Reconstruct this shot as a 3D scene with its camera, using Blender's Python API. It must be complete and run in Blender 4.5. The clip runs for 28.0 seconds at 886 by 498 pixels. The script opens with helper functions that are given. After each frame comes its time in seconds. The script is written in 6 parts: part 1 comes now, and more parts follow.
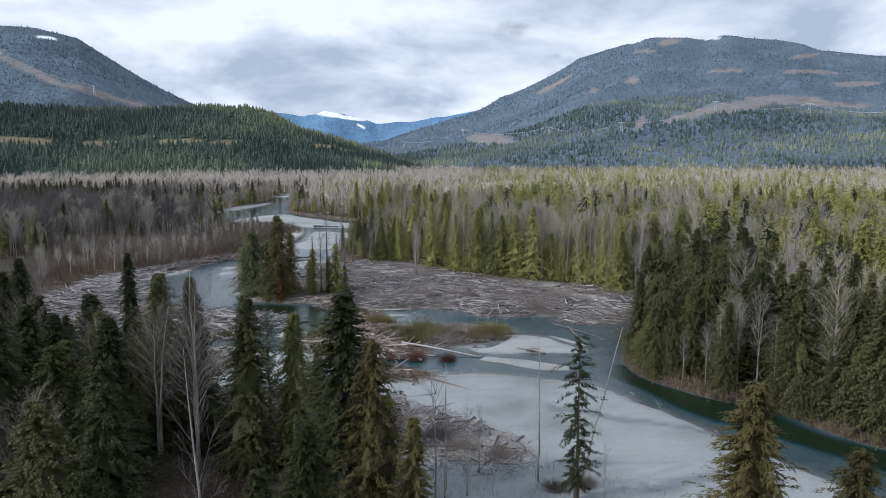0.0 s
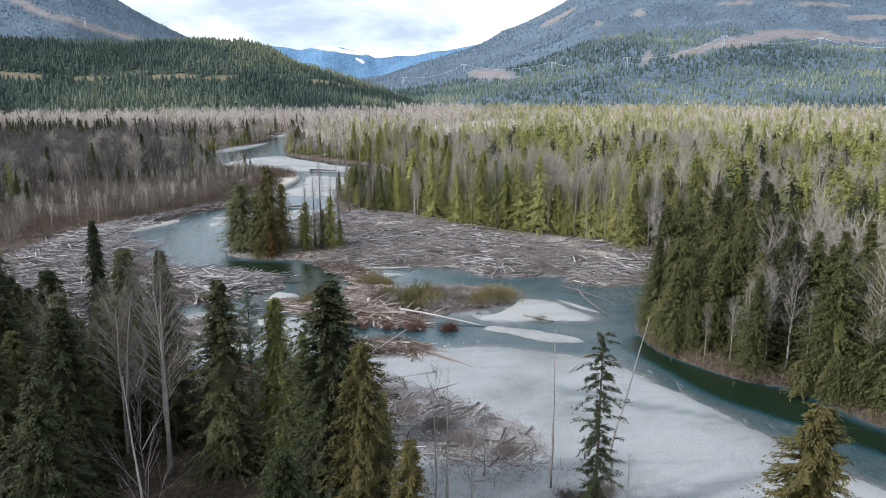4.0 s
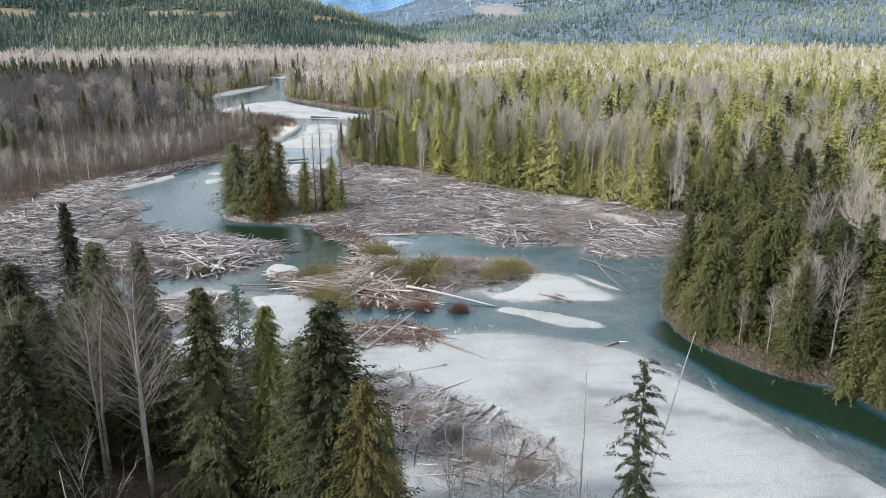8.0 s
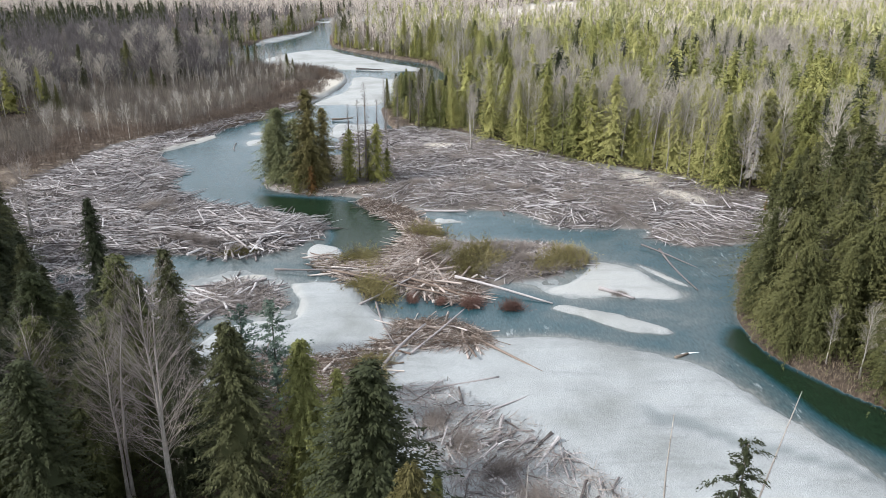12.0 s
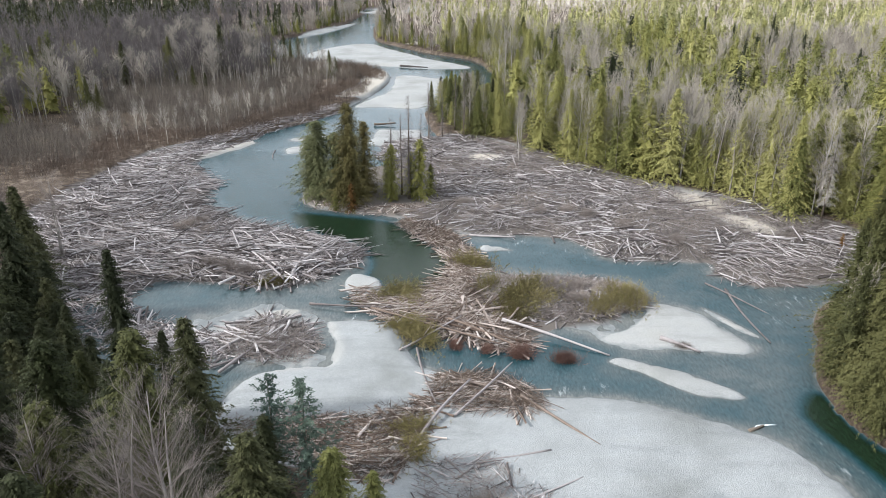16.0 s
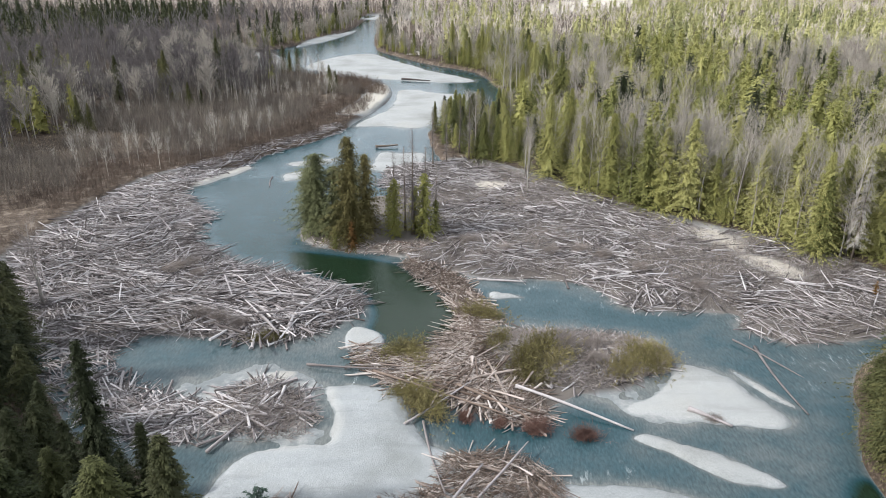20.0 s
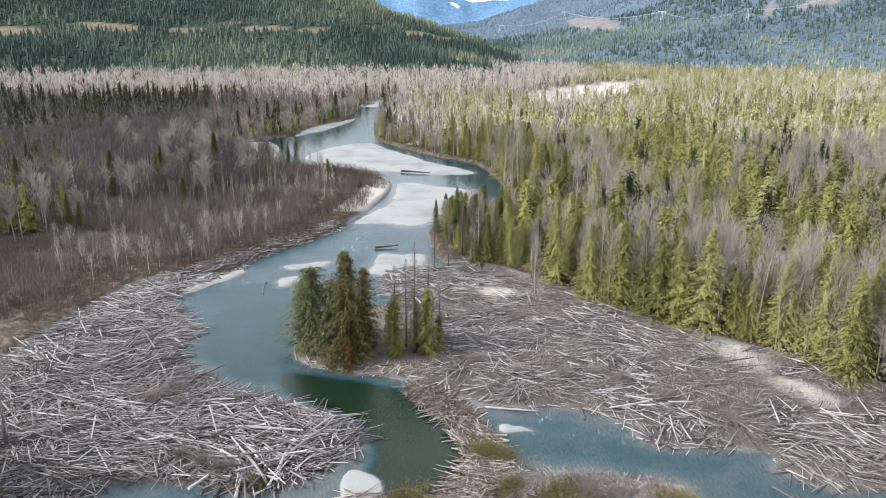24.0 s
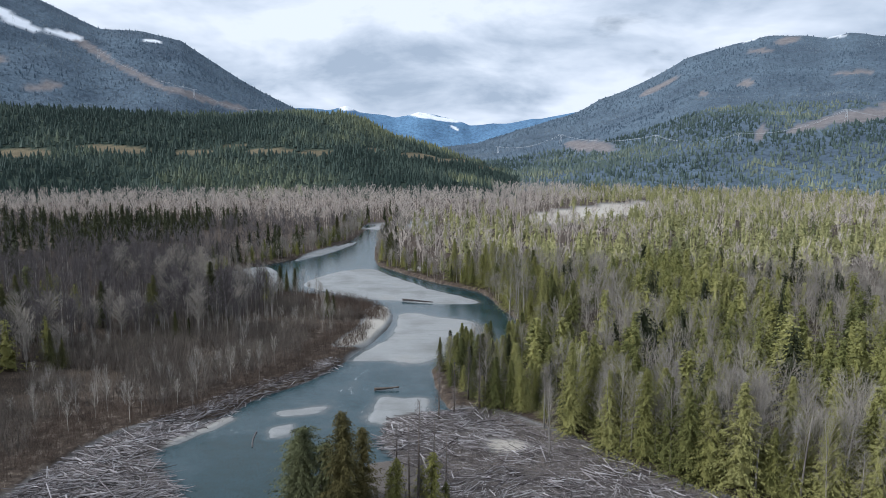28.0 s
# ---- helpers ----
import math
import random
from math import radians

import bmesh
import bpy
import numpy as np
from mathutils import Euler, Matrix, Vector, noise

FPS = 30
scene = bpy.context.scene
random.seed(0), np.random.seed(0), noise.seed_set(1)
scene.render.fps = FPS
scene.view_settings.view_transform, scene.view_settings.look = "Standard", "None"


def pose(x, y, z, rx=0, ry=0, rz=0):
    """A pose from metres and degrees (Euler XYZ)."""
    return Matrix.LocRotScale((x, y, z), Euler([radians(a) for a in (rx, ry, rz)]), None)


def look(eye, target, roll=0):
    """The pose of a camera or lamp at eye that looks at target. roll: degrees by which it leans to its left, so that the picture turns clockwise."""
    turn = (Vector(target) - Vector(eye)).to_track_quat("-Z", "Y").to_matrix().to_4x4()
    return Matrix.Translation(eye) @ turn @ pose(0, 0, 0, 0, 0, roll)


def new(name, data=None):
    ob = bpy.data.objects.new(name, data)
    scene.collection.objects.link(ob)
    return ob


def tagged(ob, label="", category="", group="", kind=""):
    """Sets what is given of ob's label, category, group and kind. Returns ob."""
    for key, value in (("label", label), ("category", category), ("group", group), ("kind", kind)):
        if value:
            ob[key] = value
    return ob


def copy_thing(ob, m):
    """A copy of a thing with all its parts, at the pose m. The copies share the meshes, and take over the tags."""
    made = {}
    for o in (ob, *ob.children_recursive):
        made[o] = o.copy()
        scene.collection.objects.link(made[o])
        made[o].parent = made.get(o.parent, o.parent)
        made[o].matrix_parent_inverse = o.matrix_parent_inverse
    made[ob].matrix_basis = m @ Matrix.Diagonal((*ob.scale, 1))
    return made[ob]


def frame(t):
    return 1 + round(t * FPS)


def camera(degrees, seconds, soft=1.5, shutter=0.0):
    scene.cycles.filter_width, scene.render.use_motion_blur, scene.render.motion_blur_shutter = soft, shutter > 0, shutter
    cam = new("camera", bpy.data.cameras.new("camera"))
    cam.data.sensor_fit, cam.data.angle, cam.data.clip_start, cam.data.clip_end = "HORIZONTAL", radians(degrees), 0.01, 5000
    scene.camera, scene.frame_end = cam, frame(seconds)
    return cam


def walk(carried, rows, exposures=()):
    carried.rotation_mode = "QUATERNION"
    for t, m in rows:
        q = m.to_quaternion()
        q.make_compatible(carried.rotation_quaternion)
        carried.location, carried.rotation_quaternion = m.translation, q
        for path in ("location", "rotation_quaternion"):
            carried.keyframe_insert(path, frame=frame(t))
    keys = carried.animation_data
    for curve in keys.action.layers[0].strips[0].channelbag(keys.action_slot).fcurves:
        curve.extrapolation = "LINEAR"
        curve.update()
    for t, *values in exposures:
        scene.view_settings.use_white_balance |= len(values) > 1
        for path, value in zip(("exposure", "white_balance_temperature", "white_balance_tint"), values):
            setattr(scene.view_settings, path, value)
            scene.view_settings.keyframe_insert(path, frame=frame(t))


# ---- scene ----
# seconds, eye, heading to the left of +y, pitch, roll (degrees)
PATH = [
    (0, (0.00, 0.44, 53.13), -5.81, -7.47, -0.32),
    (0.5, (0.26, 2.53, 53.52), -5.79, -7.78, -0.31),
    (1, (0.50, 4.61, 53.92), -5.76, -8.26, -0.30),
    (1.5, (0.72, 6.68, 54.34), -5.74, -8.88, -0.29),
    (2, (0.92, 8.73, 54.78), -5.71, -9.56, -0.28),
    (2.5, (1.09, 10.78, 55.24), -5.69, -10.27, -0.26),
    (3, (1.25, 12.81, 55.71), -5.69, -10.99, -0.25),
    (3.5, (1.39, 14.82, 56.21), -5.68, -11.71, -0.24),
    (5.5, (1.75, 22.79, 58.33), -6.18, -14.44, -0.19),
    (6, (1.79, 24.76, 58.90), -6.19, -15.00, -0.18),
    (6.5, (1.82, 26.72, 59.49), -6.18, -15.55, -0.17),
    (7, (1.83, 28.67, 60.08), -6.09, -16.10, -0.16),
    (7.5, (1.82, 30.61, 60.69), -5.83, -16.64, -0.14),
    (8, (1.80, 32.55, 61.31), -5.41, -17.18, -0.13),
    (8.5, (1.77, 34.48, 61.94), -4.91, -17.73, -0.12),
    (9, (1.71, 36.41, 62.59), -4.39, -18.28, -0.11),
    (9.5, (1.65, 38.33, 63.24), -3.87, -18.82, -0.10),
    (10, (1.57, 40.24, 63.90), -3.35, -19.36, -0.08),
    (10.5, (1.47, 42.15, 64.58), -2.84, -19.91, -0.07),
    (11, (1.37, 44.05, 65.26), -2.41, -20.46, -0.06),
    (11.5, (1.25, 45.96, 65.95), -2.06, -20.99, -0.05),
    (13.5, (0.65, 53.54, 68.78), -1.30, -22.66, 0.00),
    (14, (0.47, 55.43, 69.50), -0.94, -22.65, 0.01),
    (14.5, (0.28, 57.32, 70.23), -0.29, -22.65, 0.02),
    (15, (0.09, 59.22, 70.96), 0.50, -22.65, 0.04),
    (15.5, (-0.12, 61.11, 71.70), 1.14, -22.65, 0.05),
    (16, (-0.33, 63.00, 72.44), 1.45, -22.65, 0.06),
    (16.5, (-0.56, 64.90, 73.18), 1.51, -22.64, 0.07),
    (17, (-0.79, 66.79, 73.93), 1.49, -22.65, 0.08),
    (17.5, (-1.03, 68.69, 74.68), 1.48, -22.66, 0.10),
    (18, (-1.27, 70.60, 75.42), 1.47, -22.67, 0.11),
    (18.5, (-1.52, 72.50, 76.17), 1.47, -22.66, 0.12),
    (19, (-1.78, 74.41, 76.92), 1.47, -22.66, 0.13),
    (19.5, (-2.05, 76.33, 77.67), 1.47, -22.67, 0.14),
    (20, (-2.32, 78.25, 78.42), 1.46, -22.68, 0.16),
    (20.5, (-2.59, 80.17, 79.16), 1.45, -22.67, 0.17),
    (22.5, (-3.73, 87.94, 82.12), 1.27, -20.36, 0.22),
    (23, (-4.02, 89.90, 82.85), 1.24, -19.17, 0.23),
    (23.5, (-4.32, 91.87, 83.58), 1.22, -17.96, 0.24),
    (24, (-4.61, 93.85, 84.30), 1.22, -16.73, 0.25),
    (24.5, (-4.91, 95.84, 85.01), 1.22, -15.51, 0.26),
    (25, (-5.21, 97.84, 85.72), 1.21, -14.31, 0.28),
    (25.5, (-5.51, 99.85, 86.42), 1.21, -13.13, 0.29),
    (26, (-5.81, 101.87, 87.11), 1.21, -11.95, 0.30),
    (26.5, (-6.11, 103.90, 87.80), 1.22, -10.78, 0.31),
    (27, (-6.40, 105.95, 88.47), 1.22, -9.61, 0.32),
    (27.5, (-6.70, 108.01, 89.14), 1.22, -8.56, 0.34),
    (28, (-7.00, 110.08, 89.80), 1.22, -7.73, 0.35),
]


def aim(eye, heading, pitch, roll):
    a, b = radians(heading), radians(pitch)
    ahead = Vector((-math.sin(a) * math.cos(b), math.cos(a) * math.cos(b), math.sin(b)))
    return look(eye, Vector(eye) + ahead * 50, roll)


cam = camera(62.54, 28.0, 0.6)
EXPOSURES = [(0.0, -0.56, 5750, 10), (3.0, -0.22, 5850, 10), (7.0, 0.30, 6050, 10), (11.0, 0.34, 6100, 10), (20.0, 0.26, 6150, 10), (23.5, 0.30, 6100, 10), (25, 0.09, 6000, 10), (28, -0.62, 5700, 10)]
walk(cam, [(t, aim(e, h, p, r)) for t, e, h, p, r in PATH], EXPOSURES)

# ---------------------------------------------------------------- world and light
SUN_AZ, SUN_EL = radians(-106), radians(36)   # azimuth from +y towards +x, and height
world = bpy.data.worlds.new("sky")
scene.world = world
world.use_nodes = True
wn, wl = world.node_tree.nodes, world.node_tree.links
wn.clear()


def wnode(kind, **values):
    n = wn.new(kind)
    for key, value in values.items():
        n.inputs[key].default_value = value
    return n


sky = wn.new("ShaderNodeTexSky")
sky.sky_type, sky.sun_disc = "NISHITA", False
sky.sun_elevation, sky.sun_rotation = SUN_EL, SUN_AZ
sky.air_density, sky.dust_density = 1.0, 1.5
coord = wn.new("ShaderNodeTexCoord")
split = wn.new("ShaderNodeSeparateXYZ")
wl.new(coord.outputs["Generated"], split.inputs[0])
lift = wn.new("ShaderNodeMath")
lift.operation = "MAXIMUM"
lift.inputs[1].default_value = 0.0
wl.new(split.outputs["Z"], lift.inputs[0])
lift2 = wn.new("ShaderNodeMath")
lift2.operation = "ADD"
lift2.inputs[1].default_value = 0.30
wl.new(lift.outputs[0], lift2.inputs[0])
plane = []
for axis in "XY":
    d = wn.new("ShaderNodeMath")
    d.operation = "DIVIDE"
    wl.new(split.outputs[axis], d.inputs[0])
    wl.new(lift2.outputs[0], d.inputs[1])
    plane.append(d)
comb = wn.new("ShaderNodeCombineXYZ")
wl.new(plane[0].outputs[0], comb.inputs["X"])
wl.new(plane[1].outputs[0], comb.inputs["Y"])
comb.inputs["Z"].default_value = 3.7
clouds = wnode("ShaderNodeTexNoise", Scale=1.5, Detail=8.0, Roughness=0.52, Distortion=0.15)
wl.new(comb.outputs[0], clouds.inputs["Vector"])
cover = wn.new("ShaderNodeValToRGB")
cover.color_ramp.elements[0].position, cover.color_ramp.elements[0].color = 0.28, (0, 0, 0, 1)
cover.color_ramp.elements[1].position, cover.color_ramp.elements[1].color = 0.40, (1, 1, 1, 1)
wl.new(clouds.outputs["Fac"], cover.inputs[0])
belly = wnode("ShaderNodeTexNoise", Scale=2.1, Detail=9.0, Roughness=0.55, Distortion=0.25)
wl.new(comb.outputs[0], belly.inputs["Vector"])
shade = wn.new("ShaderNodeValToRGB")
els = shade.color_ramp.elements
els[0].position, els[0].color = 0.40, (21.0, 21.3, 21.6, 1)
els[1].position, els[1].color = 0.64, (10.4, 11.8, 13.4, 1)
mid = els.new(0.50)
mid.color = (16.4, 17.3, 18.3, 1)
wl.new(belly.outputs["Fac"], shade.inputs[0])
mix = wn.new("ShaderNodeMix")
mix.data_type = "RGBA"
wl.new(cover.outputs[0], mix.inputs["Factor"])
wl.new(sky.outputs[0], mix.inputs["A"])
wl.new(shade.outputs[0], mix.inputs["B"])
back = wnode("ShaderNodeBackground", Strength=0.067)
wl.new(mix.outputs["Result"], back.inputs["Color"])
out = wn.new("ShaderNodeOutputWorld")
wl.new(back.outputs[0], out.inputs["Surface"])

sun_data = bpy.data.lights.new("sun", "SUN")
sun_data.energy, sun_data.angle, sun_data.color = 5.0, radians(5.0), (1.0, 0.95, 0.87)
sun = new("sun", sun_data)
sun_way = Vector((math.sin(SUN_AZ) * math.cos(SUN_EL), math.cos(SUN_AZ) * math.cos(SUN_EL), math.sin(SUN_EL)))
sun.matrix_world = look(tuple(sun_way * 300), (0, 0, 0))


# ---------------------------------------------------------------- materials
def material(name, rough=0.9, spec=0.25):
    m = bpy.data.materials.new(name)
    m.use_nodes = True
    n, l = m.node_tree.nodes, m.node_tree.links
    b = n["Principled BSDF"]
    b.inputs["Roughness"].default_value = rough
    b.inputs["Specular IOR Level"].default_value = spec
    return m, n, l, b


def noise_node(n, l, scale, detail=4.0, rough=0.55, vector=None):
    t = n.new("ShaderNodeTexNoise")
    t.inputs["Scale"].default_value, t.inputs["Detail"].default_value, t.inputs["Roughness"].default_value = scale, detail, rough
    if vector is not None:
        l.new(vector, t.inputs["Vector"])
    return t


def place(n):
    return n.new("ShaderNodeNewGeometry").outputs["Position"]


def ramp(n, l, source, stops):
    r = n.new("ShaderNodeValToRGB")
    e = r.color_ramp.elements
    e[0].position, e[0].color = stops[0][0], (*stops[0][1], 1)
    e[1].position, e[1].color = stops[-1][0], (*stops[-1][1], 1)
    for p, c in stops[1:-1]:
        e.new(p).color = (*c, 1)
    l.new(source, r.inputs[0])
    return r.outputs[0]


def blend(n, l, factor, a, b, mode="MIX"):
    m = n.new("ShaderNodeMix")
    m.data_type, m.blend_type = "RGBA", mode
    for key, value in (("Factor", factor), ("A", a), ("B", b)):
        socket = m.inputs[key] if key == "Factor" else [s for s in m.inputs if s.name == key and s.type == "RGBA"][0]
        if hasattr(value, "links"):
            l.new(value, socket)
        else:
            socket.default_value = value if key == "Factor" else (*value, 1)
    return [s for s in m.outputs if s.type == "RGBA"][0]


def math_node(n, l, op, a, b):
    m = n.new("ShaderNodeMath")
    m.operation = op
    for i, value in enumerate((a, b)):
        if hasattr(value, "links"):
            l.new(value, m.inputs[i])
        else:
            m.inputs[i].default_value = value
    return m.outputs[0]


def bump(n, l, b, height, strength, distance):
    k = n.new("ShaderNodeBump")
    k.inputs["Strength"].default_value, k.inputs["Distance"].default_value = strength, distance
    l.new(height, k.inputs["Height"])
    l.new(k.outputs[0], b.inputs["Normal"])


def attribute(n, name):
    a = n.new("ShaderNodeAttribute")
    a.attribute_name = name
    return a.outputs["Fac"]


def ground_material():
    m, n, l, b = material("ground", 0.95, 0.15)
    p = place(n)
    big, fine = noise_node(n, l, 0.045, 5, 0.6, p), noise_node(n, l, 1.6, 5, 0.65, p)
    stones = n.new("ShaderNodeTexVoronoi")
    stones.inputs["Scale"].default_value = 8.0
    l.new(p, stones.inputs["Vector"])
    tone = ramp(n, l, stones.outputs["Color"], [(0.1, (0.232, 0.242, 0.248)), (0.5, (0.288, 0.300, 0.303)), (0.95, (0.350, 0.360, 0.362))])
    patch = ramp(n, l, big.outputs["Fac"], [(0.3, (0.62, 0.62, 0.60)), (0.55, (1, 1, 1)), (0.75, (1.0, 0.96, 0.90))])
    gravel = blend(n, l, 0.9, tone, patch, "MULTIPLY")
    drift = n.new("ShaderNodeMapping")
    drift.inputs["Rotation"].default_value = (0, 0, radians(30))
    drift.inputs["Scale"].default_value = (0.16, 1.0, 1.0)
    l.new(p, drift.inputs["Vector"])
    lines_ = noise_node(n, l, 0.42, 6, 0.6, drift.outputs[0])
    gravel = blend(n, l, 0.35, gravel, ramp(n, l, lines_.outputs["Fac"], [(0.36, (0.70, 0.70, 0.69)), (0.46, (1.0, 1.0, 1.0)), (0.62, (1.06, 1.05, 1.03))]), "MULTIPLY")
    sandy = blend(n, l, attribute(n, "sand"), gravel, (0.47, 0.425, 0.36))
    up = n.new("ShaderNodeSeparateXYZ")
    l.new(p, up.inputs[0])
    ragged = math_node(n, l, "MULTIPLY", math_node(n, l, "SUBTRACT", noise_node(n, l, 0.22, 7, 0.68, p).outputs["Fac"], 0.5), 1.5)
    edge = ramp(n, l, math_node(n, l, "ADD", math_node(n, l, "ADD", math_node(n, l, "MULTIPLY", up.outputs["Z"], 2.0), 0.42), ragged), [(0.40, (0.85, 0.85, 0.85)), (0.72, (0, 0, 0))])
    damp = math_node(n, l, "MAXIMUM", attribute(n, "damp"), edge)
    wet = blend(n, l, damp, sandy, (0.15, 0.165, 0.17))
    wet = blend(n, l, attribute(n, "debris"), wet, (0.10, 0.084, 0.074))
    floor_ = ramp(n, l, fine.outputs["Fac"], [(0.3, (0.022, 0.017, 0.013)), (0.5, (0.052, 0.039, 0.029)), (0.7, (0.10, 0.075, 0.056))])
    litter = ramp(n, l, noise_node(n, l, 0.35, 6, 0.7, p).outputs["Fac"], [(0.3, (0.028, 0.021, 0.016)), (0.52, (0.080, 0.060, 0.046)), (0.74, (0.24, 0.20, 0.16))])
    land = blend(n, l, attribute(n, "brush"), floor_, litter)
    l.new(blend(n, l, attribute(n, "gravel"), land, wet), b.inputs["Base Color"])
    height = blend(n, l, attribute(n, "gravel"), fine.outputs["Fac"], stones.outputs["Distance"])
    bump(n, l, b, height, 0.6, 0.12)
    return m


def water_material():
    m, n, l, b = material("river_water", 0.07, 0.33)
    p = place(n)
    b.inputs["IOR"].default_value = 1.33
    streak = noise_node(n, l, 0.11, 7, 0.66, p)
    depth = math_node(n, l, "ADD", attribute(n, "depth"), math_node(n, l, "MULTIPLY", math_node(n, l, "SUBTRACT", streak.outputs["Fac"], 0.5), 0.58))
    # deep end dark green: depth, plus tree reflections put into the colour
    colour = ramp(n, l, depth, [(0.0, (0.115, 0.122, 0.118)), (0.05, (0.084, 0.096, 0.097)), (0.18, (0.050, 0.070, 0.075)), (0.32, (0.030, 0.058, 0.068)), (0.46, (0.016, 0.042, 0.050)), (0.66, (0.009, 0.027, 0.026)), (0.9, (0.009, 0.019, 0.010))])
    stretch = n.new("ShaderNodeMapping")
    stretch.inputs["Rotation"].default_value = (0, 0, radians(35))
    stretch.inputs["Scale"].default_value = (1.0, 0.3, 1.0)
    l.new(p, stretch.inputs["Vector"])
    ripples, fine = noise_node(n, l, 1.1, 7, 0.72, stretch.outputs[0]), noise_node(n, l, 2.4, 4, 0.7, stretch.outputs[0])
    bed = ramp(n, l, fine.outputs["Fac"], [(0.3, (0.60, 0.62, 0.63)), (0.5, (1.0, 1.0, 1.0)), (0.7, (1.5, 1.46, 1.42))])
    colour = blend(n, l, 0.8, colour, bed, "MULTIPLY")
    foam = math_node(n, l, "MULTIPLY", ramp(n, l, noise_node(n, l, 0.5, 9, 0.78, stretch.outputs[0]).outputs["Fac"], [(0.57, (0, 0, 0)), (0.70, (0.7, 0.7, 0.7))]), ramp(n, l, noise_node(n, l, 0.035, 3, 0.5, p).outputs["Fac"], [(0.48, (0, 0, 0)), (0.62, (1, 1, 1))]))
    foam = math_node(n, l, "MULTIPLY", foam, ramp(n, l, depth, [(0.26, (1, 1, 1)), (0.38, (0, 0, 0))]))
    l.new(blend(n, l, foam, colour, (0.62, 0.66, 0.67)), b.inputs["Base Color"])
    height = math_node(n, l, "ADD", ripples.outputs["Fac"], math_node(n, l, "MULTIPLY", fine.outputs["Fac"], 0.35))
    bump(n, l, b, height, 0.65, 0.13)
    return m


def foliage_material(name, stops, per_tree=False):
    m, n, l, b = material(name, 0.75, 0.2)
    pick = attribute(n, "tint") if per_tree else n.new("ShaderNodeObjectInfo").outputs["Random"]
    p = place(n)
    clump = noise_node(n, l, 0.55, 3, 0.6, p)
    value = math_node(n, l, "ADD", math_node(n, l, "MULTIPLY", pick, 0.6), math_node(n, l, "MULTIPLY", clump.outputs["Fac"], 0.34))
    value = math_node(n, l, "ADD", value, 0.02)
    colour = ramp(n, l, value, stops)
    flick = n.new("ShaderNodeNewGeometry").outputs["Random Per Island"]
    colour = blend(n, l, 0.5, colour, ramp(n, l, flick, [(0.0, (0.7, 0.7, 0.7)), (1.0, (1.3, 1.3, 1.25))]), "MULTIPLY")
    l.new(colour, b.inputs["Base Color"])
    glow = n.new("ShaderNodeBsdfTranslucent")
    l.new(colour, glow.inputs["Color"])
    both = n.new("ShaderNodeMixShader")
    both.inputs[0].default_value = 0.12
    l.new(b.outputs[0], both.inputs[1])
    l.new(glow.outputs[0], both.inputs[2])
    l.new(both.outputs[0], n["Material Output"].inputs["Surface"])
    return m


def bark_material(name, stops, scale=3.0, rough=0.9):
    m, n, l, b = material(name, rough, 0.2)
    t = n.new("ShaderNodeTexCoord")
    grain = n.new("ShaderNodeMapping")
    grain.inputs["Scale"].default_value = (4, 4, 0.5)
    l.new(t.outputs["Object"], grain.inputs["Vector"])
    tex = noise_node(n, l, scale, 5, 0.65, grain.outputs[0])
    big = noise_node(n, l, 0.4, 3, 0.6, place(n))
    mixv = math_node(n, l, "ADD", math_node(n, l, "MULTIPLY", tex.outputs["Fac"], 0.6), math_node(n, l, "MULTIPLY", big.outputs["Fac"], 0.4))
    patch = ramp(n, l, noise_node(n, l, 0.07, 4, 0.65, place(n)).outputs["Fac"], [(0.32, (0.55, 0.53, 0.54)), (0.5, (1.0, 1.0, 1.0)), (0.68, (1.45, 1.42, 1.36))])
    l.new(blend(n, l, 0.9, ramp(n, l, mixv, stops), patch, "MULTIPLY"), b.inputs["Base Color"])
    bump(n, l, b, tex.outputs["Fac"], 0.5, 0.03)
    return m


def log_material(name, stops, joined=False):
    m, n, l, b = material(name, 0.85, 0.2)
    if joined:
        pick = n.new("ShaderNodeNewGeometry").outputs["Random Per Island"]
        vec = place(n)
    else:
        pick = n.new("ShaderNodeObjectInfo").outputs["Random"]
        t = n.new("ShaderNodeTexCoord")
        grain = n.new("ShaderNodeMapping")
        grain.inputs["Scale"].default_value = (0.35, 5, 5)
        l.new(t.outputs["Object"], grain.inputs["Vector"])
        vec = grain.outputs[0]
    tex = noise_node(n, l, 1.5, 4, 0.7, vec)
    value = math_node(n, l, "ADD", math_node(n, l, "MULTIPLY", pick, 0.75), math_node(n, l, "MULTIPLY", tex.outputs["Fac"], 0.4))
    value = math_node(n, l, "SUBTRACT", value, 0.08)
    l.new(ramp(n, l, value, stops), b.inputs["Base Color"])
    bump(n, l, b, tex.outputs["Fac"], 0.5, 0.03)
    return m


